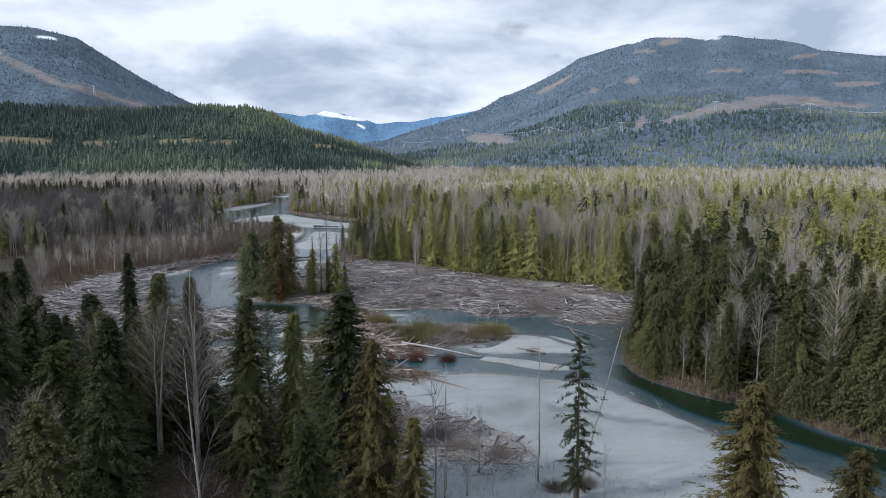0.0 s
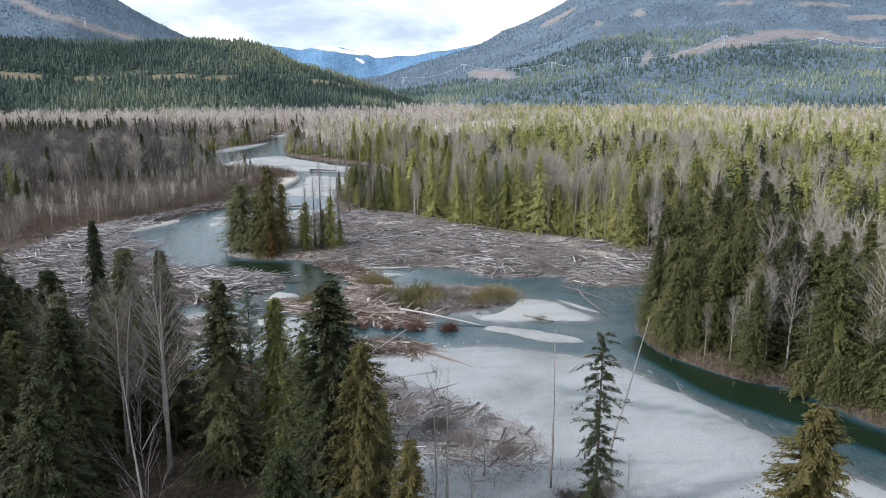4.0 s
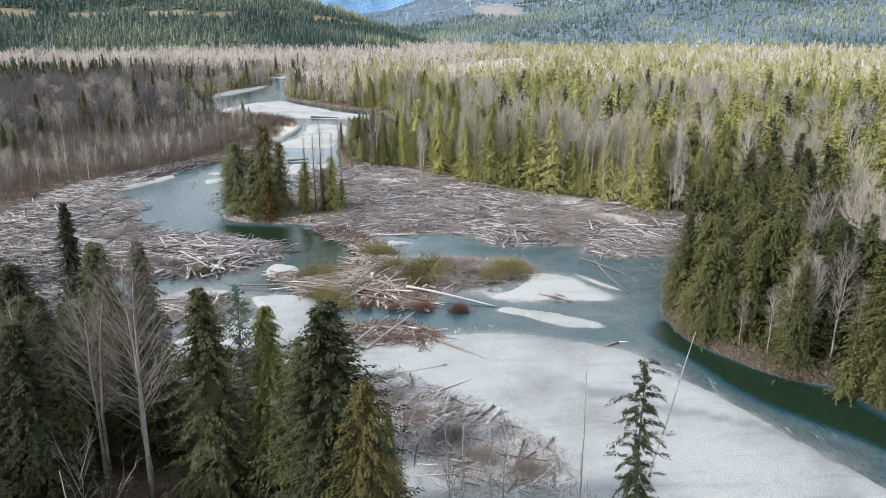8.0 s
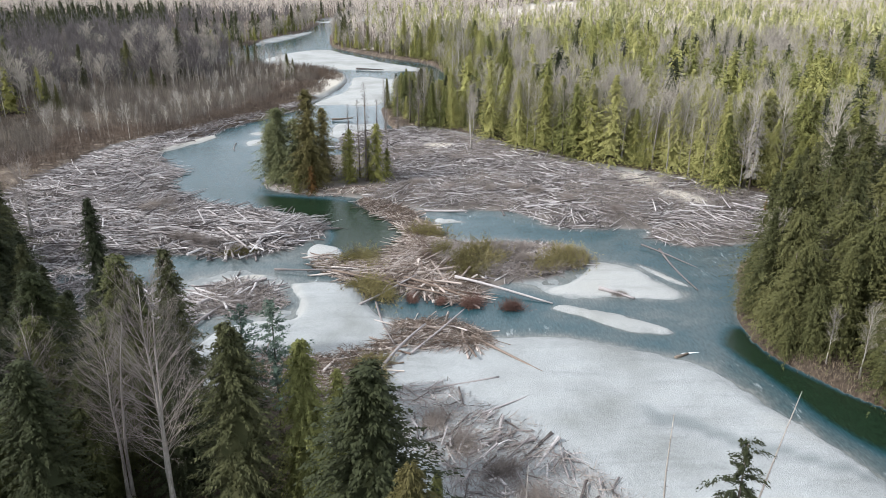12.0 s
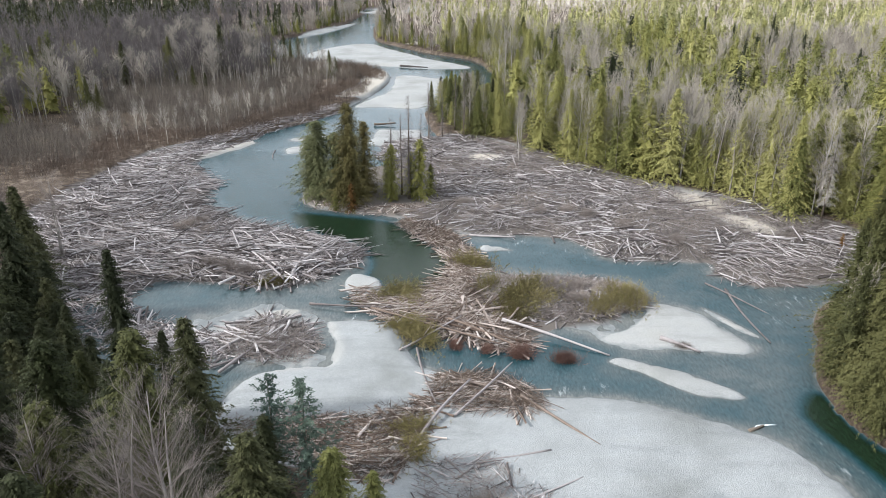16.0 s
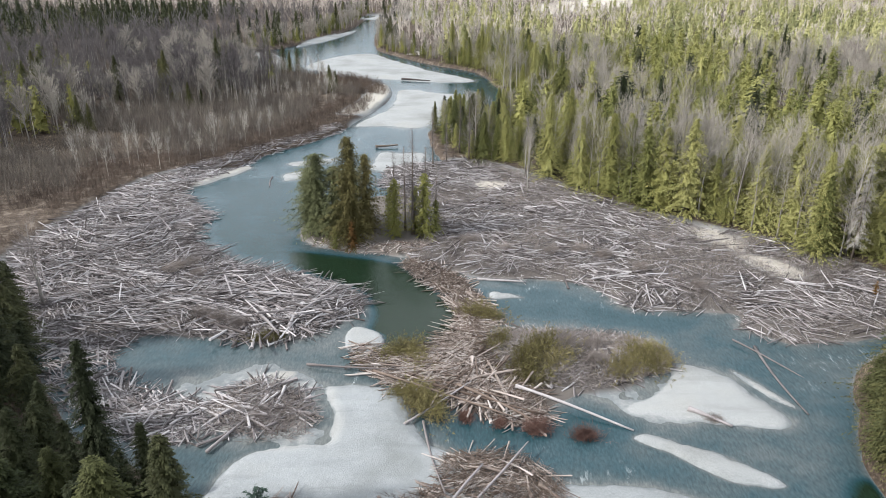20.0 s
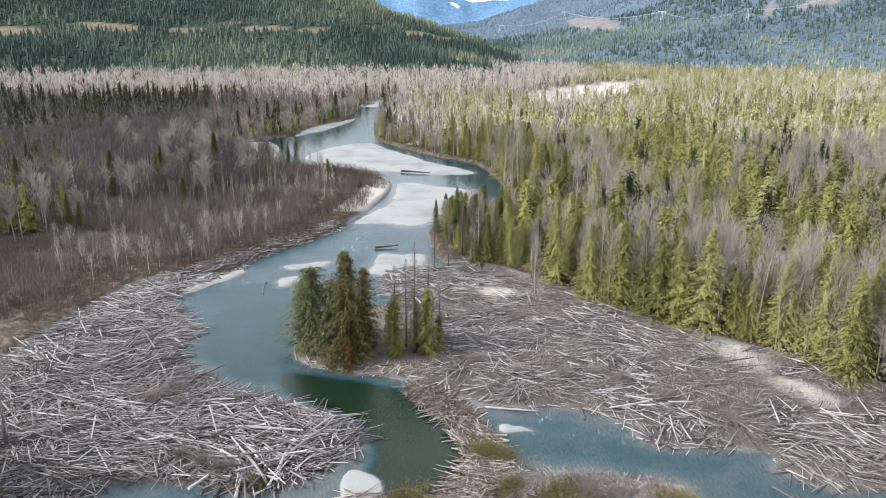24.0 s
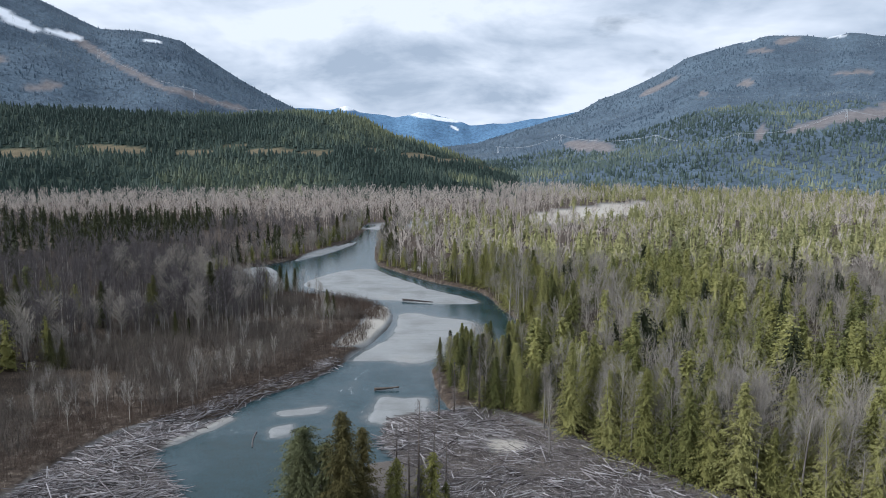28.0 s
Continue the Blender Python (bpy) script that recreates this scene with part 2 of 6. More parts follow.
def hill_material(name, tree, cut):
    m, n, l, b = material(name, 0.95, 0.1)
    p = place(n)
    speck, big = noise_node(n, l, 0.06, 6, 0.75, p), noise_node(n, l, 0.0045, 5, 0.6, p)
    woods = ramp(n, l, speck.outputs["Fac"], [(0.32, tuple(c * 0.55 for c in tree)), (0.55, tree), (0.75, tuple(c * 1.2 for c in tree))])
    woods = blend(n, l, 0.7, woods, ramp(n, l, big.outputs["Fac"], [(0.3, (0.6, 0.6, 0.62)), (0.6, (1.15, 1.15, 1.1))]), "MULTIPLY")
    bare = ramp(n, l, noise_node(n, l, 0.03, 5, 0.7, p).outputs["Fac"], [(0.3, tuple(c * 0.6 for c in cut)), (0.65, cut)])
    colour = blend(n, l, attribute(n, "cleared"), woods, bare)
    l.new(blend(n, l, attribute(n, "snow"), colour, (0.85, 0.87, 0.9)), b.inputs["Base Color"])
    bump(n, l, b, speck.outputs["Fac"], 0.8, 6.0)
    return m


GROUND, WATER = ground_material(), water_material()
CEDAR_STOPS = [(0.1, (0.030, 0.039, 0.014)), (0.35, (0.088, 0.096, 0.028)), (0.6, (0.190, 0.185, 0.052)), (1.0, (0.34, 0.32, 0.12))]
# cedar colours brightened by the sunlight on the farther forest
LIT_STOPS = [(0.1, (0.050, 0.062, 0.022)), (0.35, (0.165, 0.168, 0.054)), (0.6, (0.285, 0.275, 0.094)), (1.0, (0.43, 0.405, 0.185))]
FIR_STOPS = [(0.1, (0.018, 0.023, 0.010)), (0.5, (0.036, 0.041, 0.017)), (1.0, (0.074, 0.074, 0.031))]
CEDAR, CEDAR_FAR = foliage_material("cedar_foliage", CEDAR_STOPS), foliage_material("cedar_foliage_far", CEDAR_STOPS, True)
FIR, FIR_FAR = foliage_material("fir_foliage", FIR_STOPS), foliage_material("fir_foliage_far", FIR_STOPS, True)
# edge cedars' foliage with that sunlight in the base colour
LIT_CEDAR = foliage_material("lit_cedar_foliage", [(0.1, (0.046, 0.055, 0.019)), (0.35, (0.138, 0.141, 0.045)), (0.6, (0.24, 0.232, 0.077)), (1.0, (0.38, 0.36, 0.155))])
ISLE = foliage_material("island_cedar_foliage", [(0.1, (0.05, 0.058, 0.028)), (0.5, (0.112, 0.118, 0.055)), (1.0, (0.18, 0.18, 0.085))])
LIT_CEDAR_FAR = foliage_material("lit_conifer_foliage", LIT_STOPS, True)
# far valley conifers, lightened in colour for distance haze
HAZY_CEDAR = foliage_material("hazy_conifer_foliage", [(0.1, (0.085, 0.098, 0.045)), (0.35, (0.225, 0.225, 0.10)), (0.6, (0.36, 0.345, 0.16)), (1.0, (0.50, 0.47, 0.25))], True)
# lower mountain conifers, paler and bluer to stand in for haze
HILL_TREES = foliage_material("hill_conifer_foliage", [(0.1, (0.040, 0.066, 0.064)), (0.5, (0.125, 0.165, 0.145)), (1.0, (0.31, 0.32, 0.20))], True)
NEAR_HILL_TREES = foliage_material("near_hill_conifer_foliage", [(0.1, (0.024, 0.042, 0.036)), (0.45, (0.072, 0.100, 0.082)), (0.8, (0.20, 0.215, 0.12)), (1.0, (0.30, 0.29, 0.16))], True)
# upper mountain conifers, distance haze put into the colour
HAZY_MOUNTAIN_TREES = foliage_material("hazy_mountain_foliage", [(0.1, (0.072, 0.108, 0.150)), (0.5, (0.136, 0.178, 0.222)), (1.0, (0.205, 0.24, 0.27))], True)
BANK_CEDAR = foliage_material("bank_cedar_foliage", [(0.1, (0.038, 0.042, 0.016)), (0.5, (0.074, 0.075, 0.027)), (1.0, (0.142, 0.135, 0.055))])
# pale far twigs, made paler still in place of haze
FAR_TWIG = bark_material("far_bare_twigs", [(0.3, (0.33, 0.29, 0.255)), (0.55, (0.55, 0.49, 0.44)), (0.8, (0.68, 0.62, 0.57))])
# cedar foliage of the foreground, cloud shade put into the colour
SHADED_CEDAR = foliage_material("shaded_cedar_foliage", [(0.1, (0.022, 0.028, 0.010)), (0.5, (0.046, 0.051, 0.017)), (1.0, (0.095, 0.095, 0.033))])
PINE = foliage_material("pine_foliage", [(0.1, (0.03, 0.05, 0.04)), (0.6, (0.06, 0.09, 0.07)), (1.0, (0.1, 0.13, 0.1))])
OLIVE = foliage_material("olive_foliage", [(0.1, (0.045, 0.040, 0.014)), (0.6, (0.098, 0.084, 0.029)), (1.0, (0.155, 0.125, 0.050))])
RUST = foliage_material("rust_foliage", [(0.1, (0.09, 0.045, 0.012)), (0.6, (0.16, 0.085, 0.025)), (1.0, (0.2, 0.12, 0.04))])
BARK = bark_material("conifer_bark", [(0.3, (0.05, 0.038, 0.03)), (0.5, (0.13, 0.105, 0.085)), (0.75, (0.24, 0.21, 0.18))])
PALE_BARK = bark_material("alder_bark", [(0.3, (0.107, 0.094, 0.082)), (0.5, (0.279, 0.254, 0.230)), (0.75, (0.451, 0.435, 0.402))])
# grey twigs, darkened for cloud shade over the western woods
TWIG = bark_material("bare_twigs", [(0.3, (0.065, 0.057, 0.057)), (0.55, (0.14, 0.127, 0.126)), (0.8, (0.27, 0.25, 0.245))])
TWIG_WARM = bark_material("pale_bare_twigs", [(0.3, (0.18, 0.160, 0.135)), (0.55, (0.31, 0.282, 0.245)), (0.8, (0.46, 0.42, 0.375))])
BRUSH = bark_material("brown_brush", [(0.3, (0.038, 0.026, 0.020)), (0.55, (0.110, 0.083, 0.066)), (0.8, (0.25, 0.20, 0.162))])
RED_BRUSH = bark_material("red_brush", [(0.3, (0.07, 0.038, 0.030)), (0.55, (0.135, 0.08, 0.065)), (0.8, (0.21, 0.14, 0.12))])
SAPLING = bark_material("sapling_bark", [(0.3, (0.072, 0.060, 0.050)), (0.55, (0.165, 0.142, 0.120)), (0.8, (0.33, 0.293, 0.257))])
# alder twigs with the same cloud shade put into the colour
SHADED_ALDER_TWIG = bark_material("shaded_alder_twigs", [(0.3, (0.034, 0.029, 0.029)), (0.5, (0.104, 0.092, 0.091)), (0.8, (0.27, 0.25, 0.244))])
MAT_BRUSH = bark_material("matted_brush", [(0.3, (0.125, 0.106, 0.096)), (0.55, (0.24, 0.208, 0.190)), (0.8, (0.38, 0.34, 0.315))])
TAN_GRASS = bark_material("dry_grass", [(0.3, (0.15, 0.12, 0.085)), (0.55, (0.26, 0.215, 0.155)), (0.8, (0.37, 0.32, 0.24))])
PALE_TWIG = bark_material("dead_conifer_twigs", [(0.3, (0.22, 0.20, 0.175)), (0.55, (0.36, 0.335, 0.30)), (0.8, (0.50, 0.475, 0.44))])
WILLOW = foliage_material("willow_leaves", [(0.1, (0.085, 0.076, 0.026)), (0.6, (0.19, 0.165, 0.068)), (1.0, (0.29, 0.25, 0.125))])
GREY_STOPS = [(0.0, (0.027, 0.022, 0.019)), (0.3, (0.105, 0.091, 0.088)), (0.62, (0.265, 0.240, 0.238)), (1.0, (0.58, 0.555, 0.55))]
WARM_STOPS = [(0.0, (0.040, 0.027, 0.021)), (0.3, (0.14, 0.105, 0.085)), (0.6, (0.32, 0.268, 0.238)), (1.0, (0.60, 0.55, 0.515))]
GREY_LOG, GREY_PILE = log_material("weathered_log", GREY_STOPS), log_material("weathered_pile", GREY_STOPS, True)
WARM_LOG, WARM_PILE = log_material("fresh_log", WARM_STOPS), log_material("fresh_pile", WARM_STOPS, True)
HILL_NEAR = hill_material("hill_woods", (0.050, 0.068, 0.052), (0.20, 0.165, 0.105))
# mountain ground and farthest peaks: blue haze is part of the base colour
HAZY_MOUNTAIN = hill_material("mountain_woods", (0.112, 0.150, 0.195), (0.25, 0.228, 0.225))
PEAK = hill_material("hazy_blue_peak", (0.14, 0.25, 0.40), (0.3, 0.33, 0.4))
FOAM, _n, _l, _b = material("white_water", 0.6, 0.4)
_l.new(ramp(_n, _l, noise_node(_n, _l, 3.0, 5, 0.7, place(_n)).outputs["Fac"], [(0.35, (0.35, 0.42, 0.44)), (0.6, (0.78, 0.8, 0.8))]), _b.inputs["Base Color"])
STEEL, _n, _l, _b = material("galvanised_steel", 0.5, 0.5)
_b.inputs["Base Color"].default_value, _b.inputs["Metallic"].default_value = (0.6, 0.62, 0.64, 1), 0.6


# ---------------------------------------------------------------- mesh helpers
def mesh(name, verts, faces, mat, smooth=False, attrs=None):
    """A mesh from arrays: verts (n, 3), faces (m, 3 or 4)."""
    verts, faces = np.asarray(verts, np.float32), np.asarray(faces, np.int32)
    me = bpy.data.meshes.new(name)
    k = faces.shape[1]
    me.vertices.add(len(verts))
    me.vertices.foreach_set("co", verts.ravel())
    me.loops.add(faces.size)
    me.loops.foreach_set("vertex_index", faces.ravel())
    me.polygons.add(len(faces))
    me.polygons.foreach_set("loop_start", np.arange(0, faces.size, k, dtype=np.int32))
    me.polygons.foreach_set("use_smooth", np.full(len(faces), smooth))
    me.update(calc_edges=True)
    for key, values in (attrs or {}).items():
        a = me.attributes.new(key, "FLOAT", "POINT")
        a.data.foreach_set("value", np.asarray(values, np.float32).ravel())
    me.materials.append(mat)
    return me


def part(name, data, parent, label=""):
    ob = new(name, data)
    ob.parent = parent
    return tagged(ob, label) if label else ob


def thing(name, label, category, group="", kind="", at=(0, 0, 0)):
    ob = new(name)
    ob.location = at
    ob.empty_display_size = 0.2
    return tagged(ob, label, category, group, kind)


def joined(pieces):
    """One (verts, faces) out of many."""
    vs, fs, k = [], [], 0
    for v, f in pieces:
        vs.append(v)
        fs.append(np.asarray(f) + k)
        k += len(v)
    return np.concatenate(vs), np.concatenate(fs)


def scatter(v, f, spots):
    """Copies of one template at rows x, y, z, scale across, scale up, turn: one joined (verts, faces)."""
    s = np.asarray(spots, float)
    c, q = np.cos(s[:, 5])[:, None], np.sin(s[:, 5])[:, None]
    x, y, z = v[:, 0][None], v[:, 1][None], v[:, 2][None]
    w = np.stack([(x * c - y * q) * s[:, 3:4] + s[:, 0:1], (x * q + y * c) * s[:, 3:4] + s[:, 1:2], z * s[:, 4:5] + s[:, 2:3]], -1)
    g = np.asarray(f)[None] + (np.arange(len(s)) * len(v))[:, None, None]
    return w.reshape(-1, 3), g.reshape(-1, f.shape[1])


def tube(path, radii, sides=6):
    """A tapered tube of triangles along a path of points."""
    path = np.asarray(path, float)
    ways = np.gradient(path, axis=0)
    ways /= np.linalg.norm(ways, axis=1)[:, None] + 1e-9
    ref = np.array([1.0, 0, 0]) if abs(ways[0, 0]) < 0.8 else np.array([0, 1.0, 0])
    a = np.cross(ways, ref)
    a /= np.linalg.norm(a, axis=1)[:, None]
    b = np.cross(ways, a)
    t = np.linspace(0, 2 * np.pi, sides, endpoint=False)
    ring = np.cos(t)[None, :, None] * a[:, None] + np.sin(t)[None, :, None] * b[:, None]
    v = (path[:, None] + ring * np.asarray(radii)[:, None, None]).reshape(-1, 3)
    f = []
    for i in range(len(path) - 1):
        for j in range(sides):
            p, q = i * sides + j, i * sides + (j + 1) % sides
            f += [(p, q, q + sides), (p, q + sides, p + sides)]
    v = np.concatenate([v, path[:1], path[-1:]])
    n = len(path) * sides
    for j in range(sides):
        f += [(n, (j + 1) % sides, j), (n + 1, n - sides + j, n - sides + (j + 1) % sides)]
    return v, np.array(f)


def spikes(start, way, length, radius):
    """Many slender three-sided twigs: rows of start, unit way, length, radius."""
    ref = np.where(np.abs(way[:, 2:3]) < 0.9, np.array([[0, 0, 1.0]]), np.array([[1.0, 0, 0]]))
    a = np.cross(way, ref)
    a /= np.linalg.norm(a, axis=1)[:, None] + 1e-9
    b = np.cross(way, a)
    r = radius[:, None]
    v = np.stack([start + a * r, start - a * r * 0.5 + b * r * 0.87, start - a * r * 0.5 - b * r * 0.87, start + way * length[:, None]], 1)
    k = np.arange(len(start))[:, None, None] * 4
    f = np.array([[0, 1, 3], [1, 2, 3], [2, 0, 3]])[None] + k
    return v.reshape(-1, 3), f.reshape(-1, 3)


def unit(v):
    return v / (np.linalg.norm(v, axis=-1, keepdims=True) + 1e-9)


def conifer(rng, h, r, branches, sprays, size, droop=0.35, base=0.08, power=0.8, fan=0.8, core=0.4, slim=0.2, wild=1.0):
    """The crown of a conifer: drooping boughs, each a frond of slender sprays to both sides, round a thin core."""
    u = (np.arange(branches) + rng.random(branches)) / branches
    zb = h * (base + (0.975 - base) * u)
    az = np.arange(branches) * 2.39996 + rng.normal(0, 0.5, branches)
    f1, f2 = rng.random(2) * 6.28
    lobes = 1 + wild * (0.20 * np.sin(2 * az + f1 + 4 * u) + 0.15 * np.sin(3 * az + f2 - 7 * u) + 0.13 * np.sin(17 * u + f1 + az))
    short = np.where(rng.random(branches) < 0.16, 0.5, 1.0)
    reach = r * np.maximum(1 - u, 0.02) ** power * (0.5 + 0.68 * rng.random(branches)) * lobes * short + 0.25
    s = np.clip(np.linspace(0.15, 1.0, sprays)[None] + rng.normal(0, 0.05, (branches, sprays)), 0.06, 1.05)
    L = reach[:, None]
    p = np.stack([np.cos(az)[:, None] * L * s, np.sin(az)[:, None] * L * s, zb[:, None] + L * (0.25 * s - droop * s * s)], -1)
    p += rng.normal(0, 0.22, p.shape) * size
    hand = np.where(np.arange(sprays) % 2, 1.0, -1.0)[None]
    a = az[:, None] + hand * fan * (0.75 + 0.5 * rng.random(s.shape)) * (1.1 - 0.75 * s) + rng.normal(0, 0.2, s.shape)
    tilt = -0.15 - droop * 1.35 * s + rng.normal(0, 0.3, s.shape)
    ln = np.minimum(size * (0.75 + 0.7 * rng.random(s.shape)) * (1.25 - 0.55 * s), 0.3 * size + 0.55 * L) * (1 - 0.45 * u[:, None])
    d = np.stack([np.cos(a) * np.cos(tilt), np.sin(a) * np.cos(tilt), np.sin(tilt)], -1)
    roll = rng.normal(0, 0.7, s.shape)
    side = np.stack([-np.sin(a) * np.cos(roll), np.cos(a) * np.cos(roll), np.sin(roll)], -1)
    ln = ln[..., None]
    w = side * size * slim * (0.7 + 0.6 * rng.random(s.shape))[..., None]
    v = np.stack([p - d * ln * 0.15 + w, p - d * ln * 0.15 - w, p + d * ln], -2).reshape(-1, 3)
    f = np.arange(branches * sprays * 3).reshape(-1, 3)
    inner, faces = far_conifer(rng, h * (0.98 - base), r * core, 6, 7)
    return joined([(v, f), (inner + np.array([0, 0, h * (base + 0.01)]), faces)])


def far_conifer(rng, h, r, layers=3, sides=6):
    """A distant conifer: ragged skirts, one above the other."""
    out = []
    for k in range(layers):
        z0, z1 = h * (0.08 + 0.8 * k / layers), h * min(1.0, 0.08 + 0.8 * k / layers + 1.15 / layers)
        rr = r * (1 - 0.8 * k / layers)
        t = np.linspace(0, 2 * np.pi, sides, endpoint=False) + rng.random() * 6
        q = rr * (0.65 + 0.6 * rng.random(sides))
        v = np.concatenate([np.stack([np.cos(t) * q, np.sin(t) * q, z0 + h * 0.05 * rng.normal(0, 1, sides)], -1), [[rng.normal(0, 0.15), rng.normal(0, 0.15), z1]]])
        out.append((v, np.array([(i, (i + 1) % sides, sides) for i in range(sides)])))
    return joined(out)


def trunk_arrays(rng, h, r, sides=6, rings=5, lean=0.02, top=0.12):
    t = np.linspace(0, 1, rings)
    bend = rng.normal(0, lean, 2)
    path = np.stack([bend[0] * h * t * t, bend[1] * h * t * t, h * t], -1)
    path[1:-1, :2] += rng.normal(0, lean * h * 0.12, (rings - 2, 2))
    path[0, 2] = -0.3
    return tube(path, r * (1 - (1 - top) * t) * (1 + 0.35 * np.exp(-t * 14)), sides)


def bare_crown(rng, h, reach, limbs, per_limb, per_branch, thick=1.0, low=0.3, rise=0.9):
    """Limbs, branches and twigs of a leafless tree."""
    u = low + (0.97 - low) * (np.arange(limbs) + rng.random(limbs)) / limbs
    az = np.arange(limbs) * 2.39996 + rng.normal(0, 0.4, limbs)
    el = rise * (0.65 + 0.5 * rng.random(limbs)) + 0.35 * u
    d0 = np.stack([np.cos(az) * np.cos(el), np.sin(az) * np.cos(el), np.sin(el)], -1)
    l0 = reach * (0.45 + 0.85 * np.sin(np.pi * (0.18 + 0.74 * (u - low) / (1 - low)))) * (0.7 + 0.6 * rng.random(limbs))
    p0 = np.stack([np.zeros(limbs), np.zeros(limbs), u * h], -1)
    pieces = [spikes(p0, d0, l0, np.maximum(0.014 * l0, 0.022) * thick)]

    def grow(p, d, ln, count, wide, share):
        s = 0.25 + 0.72 * rng.random((len(p), count))
        q = (p[:, None] + d[:, None] * (ln[:, None] * s)[..., None]).reshape(-1, 3)
        w = unit(d[:, None] + rng.normal(0, wide, (len(p), count, 3)) + np.array([0, 0, 0.22])).reshape(-1, 3)
        m = (ln[:, None] * share * (1.15 - 0.6 * s) * (0.7 + 0.6 * rng.random(s.shape))).ravel()
        return q, w, m

    p1, d1, l1 = grow(p0, d0, l0, per_limb, 0.42, 0.55)
    pieces.append(spikes(p1, d1, l1, np.maximum(0.010 * l1, 0.014) * thick))
    if per_branch:
        p2, d2, l2 = grow(p1, d1, l1, per_branch, 0.5, 0.6)
        pieces.append(spikes(p2, d2, l2, np.full(len(p2), 0.010 * thick)))
    return joined(pieces)


def blades(start, way, length, width, rng):
    """Many thin single-faced twigs."""
    a = unit(np.cross(way, rng.normal(0, 1, way.shape))) * width
    v = np.stack([start + a, start - a, start + way * length[:, None]], 1)
    return v.reshape(-1, 3), np.arange(len(start) * 3).reshape(-1, 3)


def hazy_crown(rng, h, reach, limbs, per_limb, per_branch, low, wide):
    """A leafless crown of rising limbs and a haze of fine twigs."""
    u = low + (0.96 - low) * (np.arange(limbs) + rng.random(limbs)) / limbs
    az = np.arange(limbs) * 2.39996 + rng.normal(0, 0.4, limbs)
    el = 0.75 + 0.35 * rng.random(limbs) + 0.2 * u
    d0 = np.stack([np.cos(az) * np.cos(el), np.sin(az) * np.cos(el), np.sin(el)], -1)
    l0 = reach * (0.5 + 0.9 * np.sin(np.pi * (0.2 + 0.7 * (u - low) / (1 - low)))) * (0.7 + 0.6 * rng.random(limbs))
    p0 = np.stack([np.zeros(limbs), np.zeros(limbs), u * h * 0.86], -1)
    out = [spikes(p0, d0, l0, np.full(limbs, 0.07))]
    p, d, ln = p0, d0, l0
    for count, spread, share, thin in ((per_limb, 0.4, 0.6, wide * 1.4), (per_branch, 0.5, 0.65, wide)):
        s = 0.3 + 0.68 * rng.random((len(p), count))
        q = (p[:, None] + d[:, None] * (ln[:, None] * s)[..., None]).reshape(-1, 3)
        w = unit(d[:, None] + rng.normal(0, spread, (len(p), count, 3)) + np.array([0, 0, 0.25])).reshape(-1, 3)
        m = (ln[:, None] * share * (0.7 + 0.6 * rng.random(s.shape))).ravel()
        out.append(blades(q, w, m, thin, rng))
        p, d, ln = q, w, m
    return joined(out)


def value_noise(x, y, seed=0):
    xi, yi = np.floor(x).astype(np.int64), np.floor(y).astype(np.int64)
    xf, yf = x - xi, y - yi

    def pick(a, b):
        k = (a * 374761393 + b * 668265263 + seed * 1442695041) & 0x7FFFFFFF
        k = ((k ^ (k >> 13)) * 1274126177) & 0x7FFFFFFF
        return ((k ^ (k >> 16)) & 0xFFFF) / 65535.0

    sx, sy = xf * xf * (3 - 2 * xf), yf * yf * (3 - 2 * yf)
    top = pick(xi, yi) * (1 - sx) + pick(xi + 1, yi) * sx
    low = pick(xi, yi + 1) * (1 - sx) + pick(xi + 1, yi + 1) * sx
    return top * (1 - sy) + low * sy


def fbm(x, y, size, octaves=4, seed=0):
    total, amp, norm = 0.0, 1.0, 0.0
    for k in range(octaves):
        c, s = math.cos(0.6 + 0.9 * k), math.sin(0.6 + 0.9 * k)
        total = total + amp * value_noise((x * c - y * s) / size * 2**k + 17.3 * k, (x * s + y * c) / size * 2**k - 9.1 * k, seed + k)
        norm, amp = norm + amp, amp * 0.5
    return total / norm * 2 - 1


def step(a, b, x):
    t = np.clip((x - a) / (b - a), 0, 1)
    return t * t * (3 - 2 * t)


def loop(points, n=5):
    """A smooth closed line through a few corners."""
    p = np.asarray(points, float)
    t = (np.arange(n) / n)[:, None]
    out = []
    for i in range(len(p)):
        a, b, c, d = p[i - 1], p[i], p[(i + 1) % len(p)], p[(i + 2) % len(p)]
        out.append(0.5 * (2 * b + (c - a) * t + (2 * a - 5 * b + 4 * c - d) * t**2 + (3 * b - a - 3 * c + d) * t**3))
    return np.concatenate(out)


def inside(poly, x, y, margin=20.0):
    """Metres inside (+) or outside (-) a closed line."""
    x, y = np.asarray(x, float), np.asarray(y, float)
    far = np.full(x.shape, -float(margin))
    lo, hi = poly.min(0) - margin, poly.max(0) + margin
    near = (x > lo[0]) & (x < hi[0]) & (y > lo[1]) & (y < hi[1])
    px, py = x[near], y[near]
    best, odd = np.full(px.shape, 1e18), np.zeros(px.shape, bool)
    for (ax, ay), (bx, by) in zip(poly, np.roll(poly, -1, 0)):
        ex, ey = bx - ax, by - ay
        k = np.clip(((px - ax) * ex + (py - ay) * ey) / (ex * ex + ey * ey + 1e-12), 0, 1)
        best = np.minimum(best, (px - ax - k * ex) ** 2 + (py - ay - k * ey) ** 2)
        if ay != by:
            odd ^= ((ay > py) != (by > py)) & (px < ex * (py - ay) / (by - ay) + ax)
    d = np.sqrt(best)
    far[near] = np.where(odd, d, -d)
    return far


